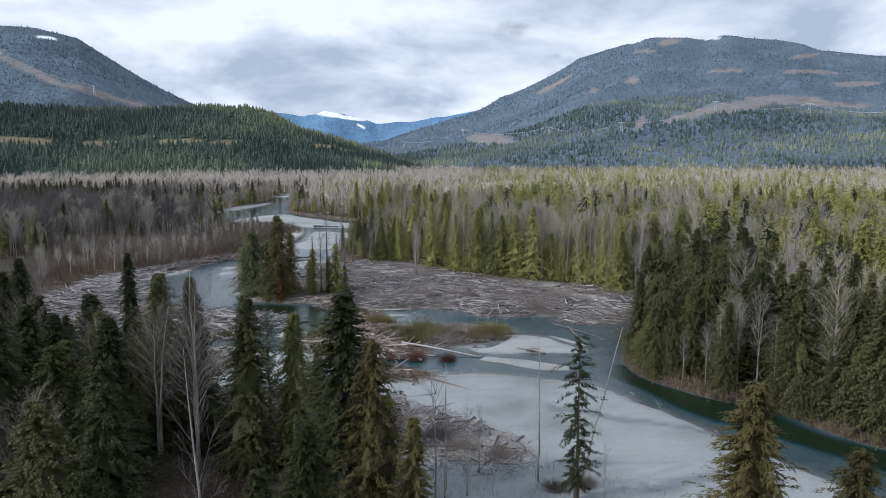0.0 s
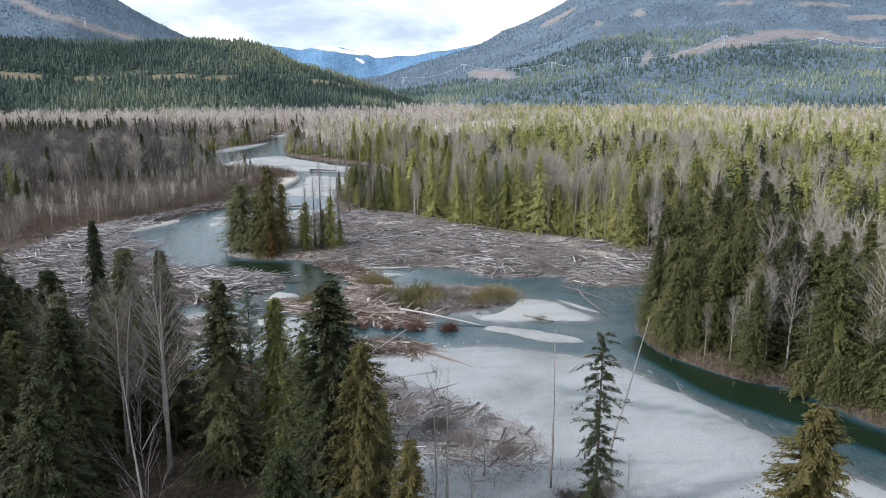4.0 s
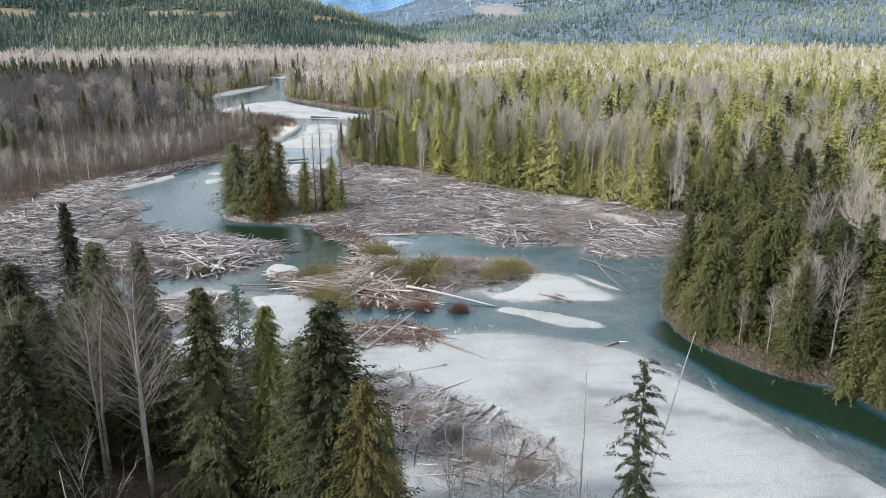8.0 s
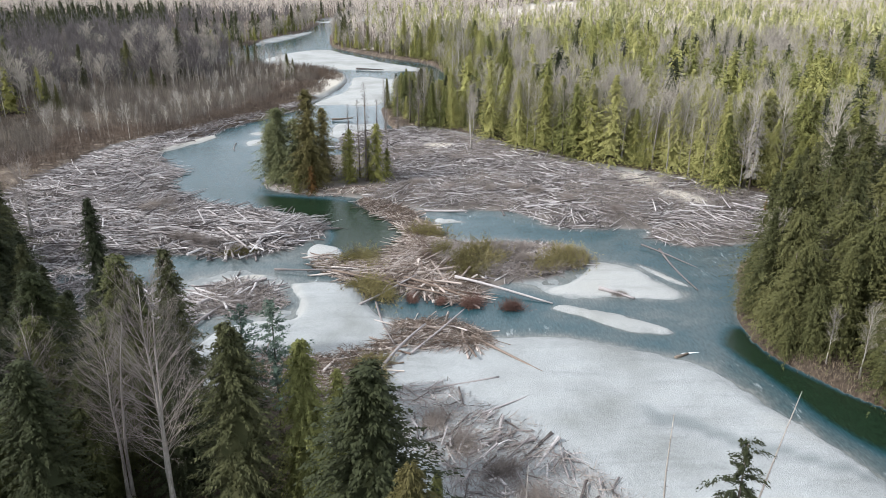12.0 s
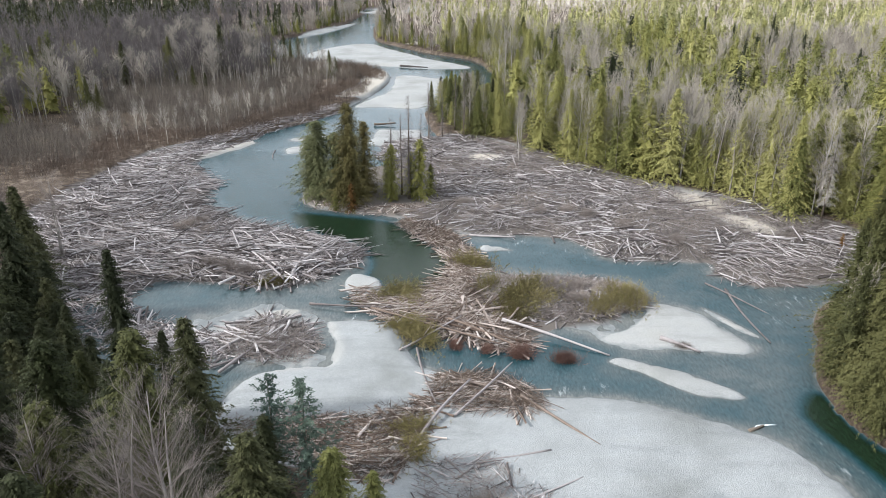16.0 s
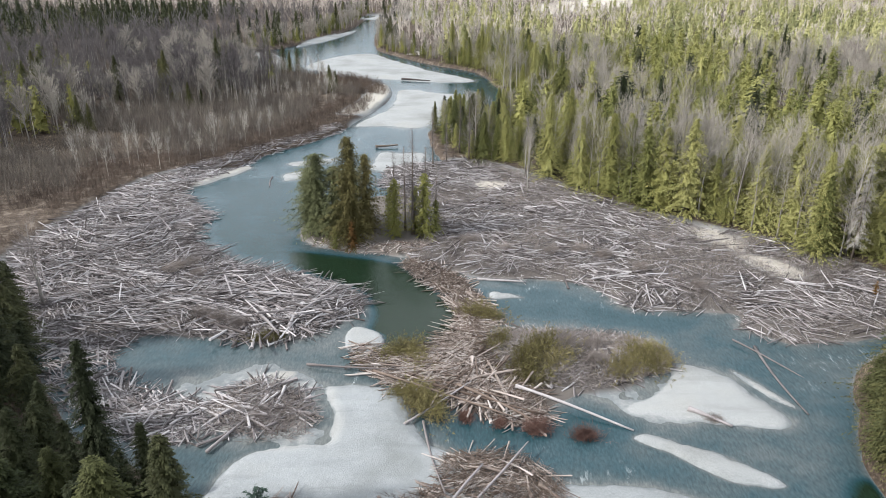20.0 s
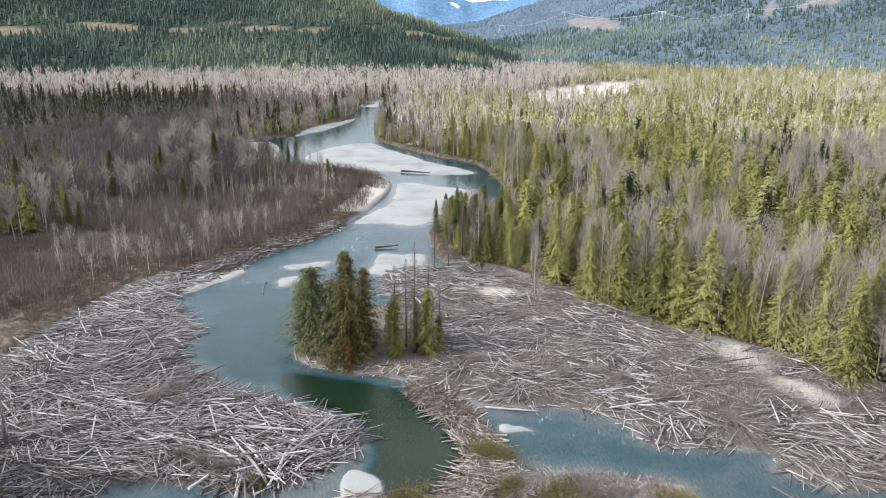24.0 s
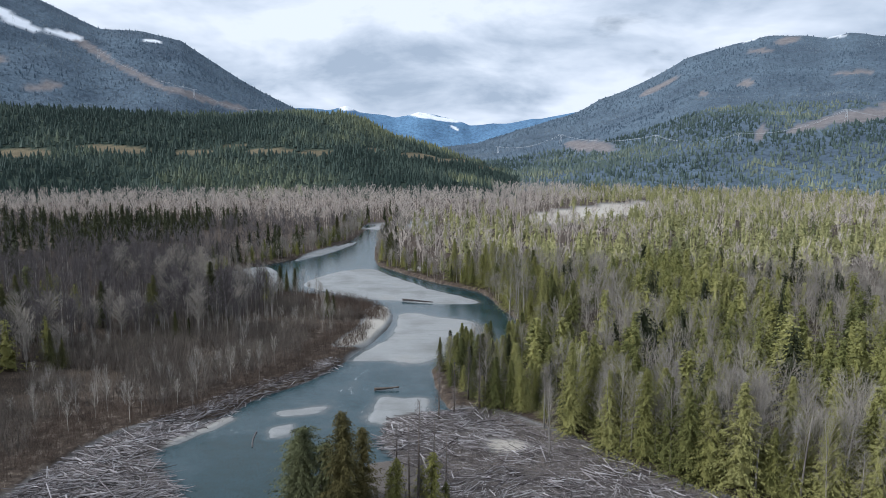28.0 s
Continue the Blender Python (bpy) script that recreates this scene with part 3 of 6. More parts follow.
# ---------------------------------------------------------------- the plan: river, bars, jams
WEST_BANK = [(160, -90), (112, -20), (95, 20), (78, 60), (58, 88), (44, 103), (28, 115), (12, 121), (0, 138), (-15, 148), (-30, 153), (-46, 166), (-66, 178), (-82, 194),
             (-98, 212), (-114, 232), (-124, 256), (-124, 280), (-120, 310), (-106, 333), (-92, 338), (-85, 352), (-77, 367), (-66, 384), (-58, 403), (-53, 420),
             (-47, 445), (-43, 470), (-43, 495), (-52, 518), (-72, 538), (-95, 552), (-120, 555), (-158, 566), (-178, 610), (-170, 650), (-140, 705), (-116, 810), (-112, 910), (-120, 985)]
EAST_BANK = [(-84, 985), (-83, 912), (-86, 812), (-73, 687), (-54, 647), (-26, 604), (7, 567), (17, 523), (25, 483), (23, 448), (8, 420), (-8, 414), (-17, 400), (-14, 375), (-8, 352),
             (6, 347), (19, 335), (33, 316), (47, 299), (60, 289), (71, 283), (80, 270), (88, 260), (97, 251), (106, 240), (103, 224), (88, 213), (77, 203), (70, 190), (65, 175),
             (64, 164), (68, 155), (75, 144), (84, 141), (86, 127), (96, 108), (112, 78), (132, 50), (152, 20), (180, -20), (225, -90)]
CORRIDOR = loop(WEST_BANK + EAST_BANK, 3)
# corners, height of the top, softness of the edge, sandiness
BARS = {
    "main": ([(-9, 173), (6, 171), (19, 171), (30, 168), (41, 164), (51, 159), (55, 151), (58, 142), (63, 132), (68, 120), (73, 106), (84, 84), (96, 56), (110, 22), (134, -20), (178, -88), (150, -90), (90, -20), (60, 20), (20, 80), (-15, 140), (-20, 158)], 0.55, 2.2, 0.0),
    "middle": ([(-40, 160), (-40, 170), (-36, 177), (-25, 179), (-25, 187), (-28, 196), (-22, 197), (-13, 195), (-12, 187), (-8, 180), (-1, 174), (-6, 166), (-14, 152), (-32, 152)], 0.62, 1.1, 0.0),
    "island": ([(-49, 277), (-46, 270), (-39, 266), (-27, 262.5), (-18, 260), (-10, 264), (-6, 278), (-10, 302), (-24, 312), (-40, 302), (-48, 290)], 1.1, 1.8, 0.7),
    "east_jam": ([(-16, 258), (-9, 255), (3, 247), (24, 245), (32, 240), (39, 231), (60, 229), (60, 223), (68, 216), (88, 219), (106, 232), (104, 252), (80, 276), (50, 300), (26, 330), (6, 350), (-14, 352), (-28, 344), (-30, 322), (-14, 292)], 0.6, 2.0, 0.35),
    "centre_jam": ([(-12, 199), (2, 189), (12, 188), (22, 196), (29, 198), (39, 204), (40, 211), (32, 217), (21, 219), (10, 216), (0, 211), (-9, 206)], 0.25, 2.0, 0.5),
    "sandbar": ([(28, 190.5), (35, 197), (42, 208), (49, 204), (54, 196), (57, 187), (50, 185), (39, 187.5)], 0.36, 2.0, 0.12),
    "tongue": ([(52, 205), (56, 200), (60, 193), (59, 192), (55, 197)], 0.12, 0.8, 0.3),
    "spit": ([(28.5, 182.5), (35, 181.5), (43, 177), (49.5, 171), (43, 171.5), (36, 176)], 0.8, 0.9, 0.1),
    "west_jam": ([(-123, 252), (-123, 278), (-119, 310), (-108, 333), (-92, 335), (-97, 316), (-90, 302), (-80, 290), (-79, 273), (-62, 255), (-43, 247), (-28, 239.5), (-24, 231), (-29, 222), (-36, 215), (-47, 212.5), (-58, 214.5), (-69, 215), (-76, 208), (-90, 212), (-110, 230)], 0.5, 1.8, 0.3),
    "low_jam": ([(-76, 200), (-62, 193), (-50, 190), (-46, 196), (-39, 200), (-31, 195), (-28, 186), (-36, 183), (-44, 180), (-56, 178), (-68, 187)], 0.12, 1.6, 0.35),
    "pool_sand": ([(-26, 220), (-20, 218), (-18, 212.5), (-21, 209), (-26, 211)], 0.55, 0.6, 0.1),
    "east_sand": ([(5, 239), (11, 238.5), (13, 235.5), (6, 234.5)], 0.55, 0.6, 0.1),
    "upper": ([(-54, 412), (-46, 440), (-40, 456), (-41, 500), (-30, 507), (-19, 500), (3, 487), (4, 453), (-9, 425), (-23, 407), (-38, 412)], 0.42, 3.0, 0.12),
    "far_bar": ([(-112, 590), (-96, 642), (-71, 656), (-52, 624), (-25, 580), (8, 537), (-17, 528), (-44, 537), (-65, 542), (-84, 556)], 0.42, 3.0, 0.1),
    "far_west": ([(-160, 572), (-176, 610), (-168, 648), (-150, 655), (-134, 620), (-130, 585)], 0.9, 2.5, 0.1),
    "far_tongue": ([(-138, 692), (-118, 740), (-106, 806), (-112, 806), (-134, 730)], 0.9, 2.0, 0.1),
    "far_end": ([(-118, 930), (-85, 1010), (-42, 1030), (-40, 960), (-80, 922)], 0.6, 3.0, 0.1),
    "shoal_a": ([(-70, 350), (-60, 356), (-51, 358), (-55, 348), (-66, 345)], 0.15, 1.2, 0.1),
    "shoal_b": ([(-67, 325), (-68, 336), (-60, 341), (-59, 329)], 0.15, 1.2, 0.1),
    "shoal_c": ([(-38, 343), (-36, 367), (-27, 367), (-16, 366), (-17, 347), (-27, 340)], 0.22, 1.8, 0.1),
    "pond_sand": ([(-44, 199), (-39, 202), (-34, 202), (-35, 198), (-41, 197)], 0.2, 0.8, 0.4),
    "pond_sand_c": ([(-52, 188), (-47, 190), (-44, 185), (-49, 182)], 0.3, 0.9, 0.3),
    "pond_flat": ([(-60, 194), (-56, 202), (-44, 206), (-34, 206), (-27, 200), (-24, 190), (-22, 180), (-32, 176), (-42, 178), (-52, 184)], -0.05, 2.6, 0.15),
    "jam_flat": ([(6, 200), (20, 196), (28, 189), (40, 186), (46, 210), (36, 221), (20, 222), (6, 220)], -0.05, 2.6, 0.15),
    "point_sand": ([(-63, 432), (-51, 432), (-45, 462), (-43, 496), (-50, 520), (-58, 505), (-56, 470)], 1.3, 1.5, 0.75),
    "bank_sand": ([(-108, 322), (-98, 330), (-84, 345), (-82, 339), (-92, 322), (-100, 314)], 0.8, 1.2, 0.5),
}
BAR_LINES = {name: (loop(p, 4), top, soft, sand) for name, (p, top, soft, sand) in BARS.items()}
POOLS = {
    "island_pool": ([(-50, 262), (-45, 252), (-34, 243), (-26, 236), (-21, 226), (-22, 214), (-15, 207), (-5, 209), (0, 218), (-3, 228), (-8, 238), (-14, 248), (-22, 256), (-38, 260)], 3.4),
    "east_channel": ([(58, 166), (62, 152), (66, 138), (76, 124), (88, 104), (108, 70), (122, 72), (100, 106), (85, 122), (80, 138), (70, 150), (64, 160), (63, 172)], 4.0),
    "island_reach": ([(-84, 325), (-66, 330), (-54, 312), (-50, 285), (-48, 258), (-60, 258), (-75, 275), (-78, 295)], 1.5),
    "gap_pool": ([(0, 178), (14, 181), (24, 182), (22, 189), (8, 186), (-4, 186)], 1.3),
    "east_pool": ([(0, 240), (20, 240), (34, 230), (50, 226), (44, 220), (20, 224), (4, 230)], 1.1),
}
POOL_LINES = {name: (loop(p, 4), d) for name, (p, d) in POOLS.items()}
FAR_SANDS = [loop(p, 4) for p in (
    [(95, 1120), (230, 1330), (330, 1400), (300, 1260), (210, 1095), (124, 1008), (91, 1019)],
    [(63, 284), (72, 282), (78, 272), (75, 264), (68, 270)], [(73, 262), (80, 262), (87, 251), (80, 247), (74, 256)],
    [(-45, 640), (-30, 640), (-38, 660)], [(2, 326), (12.6, 327), (15, 319), (5, 316)])]


def lay(x, y):
    """Height of the ground, and how much gravel, sand, damp, brush it has."""
    x, y = np.asarray(x, float), np.asarray(y, float)
    wob, soft_wob, nick = fbm(x, y, 9, 3, 5), fbm(x, y, 12, 2, 6), fbm(x, y, 6, 4, 7)
    c = inside(CORRIDOR, x, y, 60)
    floodplain = 1.7 + 0.5 * fbm(x, y, 40, 4, 2) + 0.25 * wob
    bed = -0.62 - 0.42 * step(240, 300, y) - 0.3 * step(400, 440, y) - 0.35 * fbm(x, y, 18, 2, 8) - 0.2 * soft_wob
    z = floodplain + (bed - floodplain) * step(-2.2, 2.0, c + 1.2 * wob)
    gravel, sand, debris = step(0.8, 2.6, c + wob), 0 * z, 0 * z
    for line, deep in POOL_LINES.values():
        d = inside(line, x, y, 14)
        z = z + (-deep - z) * step(-2.5, 3.0, d) * (z < 0.1)
    for name, (line, top, soft, much) in BAR_LINES.items():
        d = inside(line, x, y, 14)
        soft = soft * (1.15 if top > 0.85 or soft < 1.0 else 1.7)
        k = step(-soft, soft, d + min(0.9, 0.45 * soft) * soft_wob + (1.5 if 0.3 < top or soft > 2 else 0.7) * nick)
        rough = top * (1 + 0.3 * soft_wob) + 0.25 * np.clip(d / 20, 0, 1) + (0.22 * nick if top < 0.1 else 0.0)
        z = np.where(k > 0, np.maximum(z, z + (rough - z) * k), z)
        gravel, sand = np.maximum(gravel, step(-2, 0, d)), np.maximum(sand, much * step(-1, 2, d))
    for name in ("west_jam", "east_jam", "centre_jam", "island"):
        debris = np.maximum(debris, step(-2, 1, inside(BAR_LINES[name][0], x, y, 14) + wob) * 0.9)
    for line in FAR_SANDS:
        d = inside(line, x, y, 30)
        debris = debris * (1 - step(-2, 1, d))
        gravel, sand = np.maximum(gravel, step(-1.5, 1.5, d + 2 * wob)), np.maximum(sand, 0.9 * step(-1, 1, d))
    swale = np.abs((x - 36) * 0.48 + (y - 144) * 0.88 + 3 * wob)
    damp = step(2.4, 0.6, swale) * step(34, 38, x) * step(72, 60, x) * 0.8
    z = z - 0.2 * step(2.4, 0.6, swale) * step(34, 38, x) * step(72, 60, x)
    brush = step(-75, -30, np.minimum(c, 0) - 8 * fbm(x, y, 30, 3, 4)) * step(175, 215, y)
    brush = np.maximum(brush, step(620, 760, y))
    return z, gravel, sand, damp, np.maximum(brush, 0.0), debris


def graded(stops, lo, hi, grow):
    """Grid lines: stretches of even steps, growing outwards beyond them."""
    a = [stops[0][0]]
    for (s0, step_), (s1, _) in zip(stops, stops[1:]):
        n = max(1, round((s1 - s0) / step_))
        a += list(s0 + (s1 - s0) * np.arange(1, n + 1) / n)
    s = stops[-1][1]
    while a[-1] < hi:
        s *= grow
        a.append(a[-1] + s)
    s = stops[0][1]
    while a[0] > lo:
        s *= grow
        a.insert(0, a[0] - s)
    return np.array(a)


GX = graded([(-190, 1.7), (-122, 1.0), (-50, 0.62), (70, 1.0), (110, 1.7)], -4900, 4900, 1.12)
GY = graded([(-60, 3.0), (60, 2.0), (140, 0.62), (222, 0.95), (330, 1.5), (600, 2.2), (720, 4.0)], -1500, 4900, 1.12)
mx, my = np.meshgrid(GX, GY)
gz, gravel, sand, damp, brush, debris = lay(mx.ravel(), my.ravel())
gz = np.where(np.hypot(mx.ravel(), my.ravel()) > 1700, 0.5, gz)
cols = len(GX)
ii = (np.arange(len(GY) - 1)[:, None] * cols + np.arange(cols - 1)[None]).ravel()
quads = np.stack([ii, ii + 1, ii + cols + 1, ii + cols], -1)
ground = new("ground", mesh("ground", np.stack([mx.ravel(), my.ravel(), gz], -1), quads, GROUND, True,
                            {"gravel": gravel, "sand": sand, "damp": damp, "brush": brush, "debris": debris}))
tagged(ground, "valley floor of pale river gravel, sand and brown forest litter", "ground", kind="structure")

wet = (gz[quads].min(1) < 0.05) & (np.abs(mx.ravel()[quads[:, 0]]) < 320) & (my.ravel()[quads[:, 0]] < 1100) & (my.ravel()[quads[:, 0]] > -85) & (inside(CORRIDOR, mx.ravel()[quads[:, 0]], my.ravel()[quads[:, 0]], 30) > -8)
used = np.unique(quads[wet])
index = np.zeros(len(gz), np.int64)
index[used] = np.arange(len(used))
river = new("river_water", mesh("river_water", np.stack([mx.ravel()[used], my.ravel()[used], 0 * used], -1), index[quads[wet]], WATER, True,
                                {"depth": np.clip(-gz[used] / 2.9, -1, 1)}))
tagged(river, "shallow blue-green river, deep pools dark green with tree reflections in the colour", "river", kind="structure")


def level(x, y):
    return lay(np.atleast_1d(np.asarray(x, float)), np.atleast_1d(np.asarray(y, float)))[0]


# ---------------------------------------------------------------- hills and mountains
HUB = np.array([-7.0, 110.0, 90.0])


def outline(stops, az):
    s = np.array(stops)
    return np.interp(az, s[:, 0], s[:, 1])


def hill(name, label, stops, r0, r1, mat, cleared=(), snow=(), bulge=1.0, seed=0, step_deg=0.3, rough=1.0):
    """A slope that rises from r0 to its crest at r1; stops: bearing and elevation of the crest, in degrees, from the hub."""
    az = np.arange(stops[0][0], stops[-1][0] + 0.01, step_deg)
    t = np.concatenate([np.linspace(0, 1, 56), np.linspace(1.02, 1.25, 8)])
    A, T = np.meshgrid(az, t)
    R = r0 + (r1 - r0) * T
    X, Y = HUB[0] + R * np.sin(np.radians(A)), HUB[1] + R * np.cos(np.radians(A))
    crest = HUB[2] + r1 * np.tan(np.radians(outline(stops, A) - (0.12 if r1 > 3900 else 0.0) + 0.10 * fbm(A * 40, A * 0, 60, 4, seed)))
    rise = np.clip(T, 0, 1) ** bulge
    fold = fbm(X, Y, 700, 5, seed + 3) * np.sin(np.clip(T, 0, 1) * np.pi)
    Z = crest * rise + fold * crest * 0.16 * rough - np.maximum(T - 1, 0) * crest * 2.5
    Z = np.where(T == 0, -3, Z)
    el = np.degrees(np.arctan2(Z - HUB[2], R))

    def mask(spots):
        k = 0 * A
        for a, e, wa, we, slant in spots:
            da = A - a
            q = (da / wa) ** 2 + ((el - e - slant * da) / we) ** 2 + 0.5 * fbm(X, Y, 70, 3, 9)
            k = np.maximum(k, step(1.15, 0.7, q))
        return k

    clear, white = mask(cleared), mask(snow)
    n = len(az)
    k = (np.arange(len(t) - 1)[:, None] * n + np.arange(n - 1)[None]).ravel()
    ob = new(name, mesh(name, np.stack([X, Y, Z], -1).reshape(-1, 3), np.stack([k, k + 1, k + n + 1, k + n], -1), mat, True, {"cleared": clear, "snow": white}))
    tagged(ob, label, "mountain" if r1 > 2600 else "hill", kind="structure")
    return az, t, X, Y, Z, clear, white, r0, r1


def woods_on(name, label, slope, count, seed, template, mat, size, width, low=0.0, high=1.0, gap=0.5):
    """Conifers set over a slope, one joined object."""
    az, t, X, Y, Z, clear, white, r0, r1 = slope
    rng = np.random.default_rng(seed)
    a = rng.uniform(az[0], az[-1], count)
    q = low + (high - low) * rng.random(count) ** 0.75
    ia, it = (a - az[0]) / (az[1] - az[0]), q / (t[1] - t[0])
    i, j = np.clip(ia.astype(int), 0, len(az) - 2), np.clip(it.astype(int), 0, 54)
    fa, ft = ia - i, it - j

    def read(F):
        return (F[j, i] * (1 - fa) + F[j, i + 1] * fa) * (1 - ft) + (F[j + 1, i] * (1 - fa) + F[j + 1, i + 1] * fa) * ft

    x, y, z, c = read(X), read(Y), read(Z), np.maximum(read(clear), read(white))
    keep = (c < rng.random(count) * gap + 0.05)
    x, y, z = x[keep], y[keep], z[keep]
    s = size * (0.45 + 0.75 * rng.random(len(x)) ** 1.4)
    spots = np.stack([x, y, z - 1, s * width * (0.8 + 0.4 * rng.random(len(x))), s, rng.random(len(x)) * 6.28], -1)
    v, f = scatter(*template, spots)
    tint = np.clip(0.16 + 1.15 * fbm(x, y, 240, 4, seed) + 0.3 * rng.random(len(x)), 0, 1)
    ob = new(name, mesh(name, v, f, mat, False, {"tint": np.repeat(tint, len(template[0]))}))
    return tagged(ob, label, "forest", kind="stuff")


PEAKS = [(-18, 1.8), (-14.5, 2.85), (-12.4, 3.22), (-10.2, 3.07), (-8.7, 3.40), (-8.0, 3.1), (-7.1, 2.91), (-4.9, 2.57), (-4.2, 2.7), (-3.2, 3.05), (-2.2, 2.85), (-1.0, 2.57), (0.8, 2.0), (2.6, 2.2), (3.9, 2.2), (6.5, 2.6), (8.3, 2.89), (10.0, 3.3), (14, 3.3)]
hill("snowy_peaks", "far mountain range, blue haze in its colour, snow on its peaks", PEAKS, 4300, 4700, PEAK, (), [(-8.6, 3.2, 0.7, 0.28, 0), (-7.6, 3.0, 0.5, 0.2, -0.2), (-3.0, 2.7, 1.3, 0.28, -0.18), (-2.2, 2.95, 1.2, 0.12, -0.1), (-1.2, 2.35, 1.4, 0.16, -0.12), (-0.4, 1.7, 0.35, 0.12, -0.5), (2.4, 2.3, 1.6, 0.13, 0)], 0.8, 21, 0.15, 1.4)
EAST_CREST = [(-2, 0.3), (1.5, 0.7), (4.0, 1.5), (6.5, 2.24), (8.7, 2.9), (10.8, 4.0), (12.5, 4.56), (14.6, 5.58), (16.6, 6.77), (18.6, 7.39), (20.6, 7.82), (22.1, 8.1), (24.3, 8.02), (25.7, 7.8), (27.1, 8.07), (30, 7.55), (32.4, 7.1), (33.4, 6.6), (37, 6.0), (43, 5.5), (52, 5)]
EAST_CLEAR = [(10.0, 0.35, 1.9, 0.45, -0.05), (28.3, 2.45, 2.6, 0.42, 0.12), (25.3, 1.85, 1.6, 0.3, 0.25), (31.5, 3.0, 2.6, 0.3, -0.05), (34.5, 2.6, 2.6, 0.2, -0.1), (14.9, 4.7, 1.4, 0.22, 0.5), (21.7, 7.05, 0.9, 0.14, 0), (23.4, 7.65, 0.8, 0.22, 0.1), (27.6, 5.3, 1.8, 0.1, 0), (33.0, 5.0, 2.0, 0.12, -0.1),
              (20.8, 4.8, 0.5, 0.2, 0.1), (18.0, 4.2, 0.4, 0.12, 0), (22, 1.3, 0.35, 0.5, 0.6), (36, 4.0, 1.6, 0.2, 0), (32.5, 6.1, 1.0, 0.12, 0.1)]
east_slope = hill("east_mountain", "broad wooded mountain with logged pink clearings", EAST_CREST, 1550, 4400, HAZY_MOUNTAIN, EAST_CLEAR, [(20.9, 7.75, 0.5, 0.09, 0.25), (26.2, 7.75, 0.7, 0.09, 0)], 1.45, 5, 0.28)
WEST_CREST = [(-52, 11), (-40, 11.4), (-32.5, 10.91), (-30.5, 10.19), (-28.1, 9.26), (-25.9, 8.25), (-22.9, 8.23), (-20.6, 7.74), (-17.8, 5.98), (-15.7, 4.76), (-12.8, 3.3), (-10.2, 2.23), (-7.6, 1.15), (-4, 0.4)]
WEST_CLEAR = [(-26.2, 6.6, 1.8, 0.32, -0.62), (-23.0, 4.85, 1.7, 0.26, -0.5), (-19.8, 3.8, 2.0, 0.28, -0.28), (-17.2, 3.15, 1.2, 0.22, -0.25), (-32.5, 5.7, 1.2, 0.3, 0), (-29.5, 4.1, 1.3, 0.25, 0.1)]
west_slope = hill("west_mountain", "steep wooded mountain with a logged strip and old snow", WEST_CREST, 2300, 4000, HAZY_MOUNTAIN, WEST_CLEAR, [(-31.3, 8.5, 1.9, 0.35, -0.45), (-28.3, 7.6, 1.2, 0.22, -0.2), (-22.4, 7.5, 0.6, 0.12, -0.1)], 1.05, 11, 0.28)
NEAR_CREST = [(-52, 3.2), (-40, 2.9), (-32.5, 2.69), (-28.4, 2.6), (-23.7, 2.5), (-17.8, 2.38), (-12.8, 2.65), (-9.5, 2.6), (-7.6, 2.35), (-4.9, 0.93), (-1.8, 0.1), (1.7, -1.1), (4.8, -2.0)]
NEAR_CLEAR = [(-25.3, -0.1, 2.6, 0.3, -0.06), (-31, -0.4, 2.0, 0.3, 0), (-20.0, -0.3, 1.6, 0.2, 0.03), (-17.0, 0.2, 1.0, 0.12, 0.1), (-14.5, -0.2, 2.1, 0.2, 0.04), (-11, -0.3, 1.4, 0.2, 0), (-6.5, -0.1, 1.0, 0.16, -0.1), (-3.2, -0.5, 1.5, 0.22, -0.1), (-0.5, -0.85, 1.3, 0.18, 0), (2.2, -1.45, 0.9, 0.2, 0)]
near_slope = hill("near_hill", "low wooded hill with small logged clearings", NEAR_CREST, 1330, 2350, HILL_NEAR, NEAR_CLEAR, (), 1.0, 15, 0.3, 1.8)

trng = np.random.default_rng(4)
TINY, SMALL = far_conifer(trng, 1.0, 1.0, 1, 4), far_conifer(trng, 1.0, 1.0, 2, 5)
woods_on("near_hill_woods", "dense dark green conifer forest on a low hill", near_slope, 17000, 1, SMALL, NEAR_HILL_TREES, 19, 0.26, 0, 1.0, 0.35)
woods_on("east_mountain_woods", "conifer forest on a mountain slope, tinted blue-green for haze", east_slope, 15000, 2, TINY, HILL_TREES, 14, 0.28, 0, 0.45, 0.4)
woods_on("east_ridge_woods", "conifers up to a mountain ridge, tinted blue for haze", east_slope, 15000, 3, TINY, HAZY_MOUNTAIN_TREES, 10, 0.36, 0.4, 1.0, 0.4)
woods_on("west_mountain_woods", "conifer forest on a steep mountain, tinted blue for haze", west_slope, 15000, 6, TINY, HAZY_MOUNTAIN_TREES, 11, 0.34, 0, 1.0, 0.4)


# ---------------------------------------------------------------- forest of the valley floor
def free_of_river(x, y, margin):
    ok = inside(CORRIDOR, x, y, 60) < -margin
    for line in FAR_SANDS:
        ok &= inside(line, x, y, 30) < 2
    return ok


frng = np.random.default_rng(12)


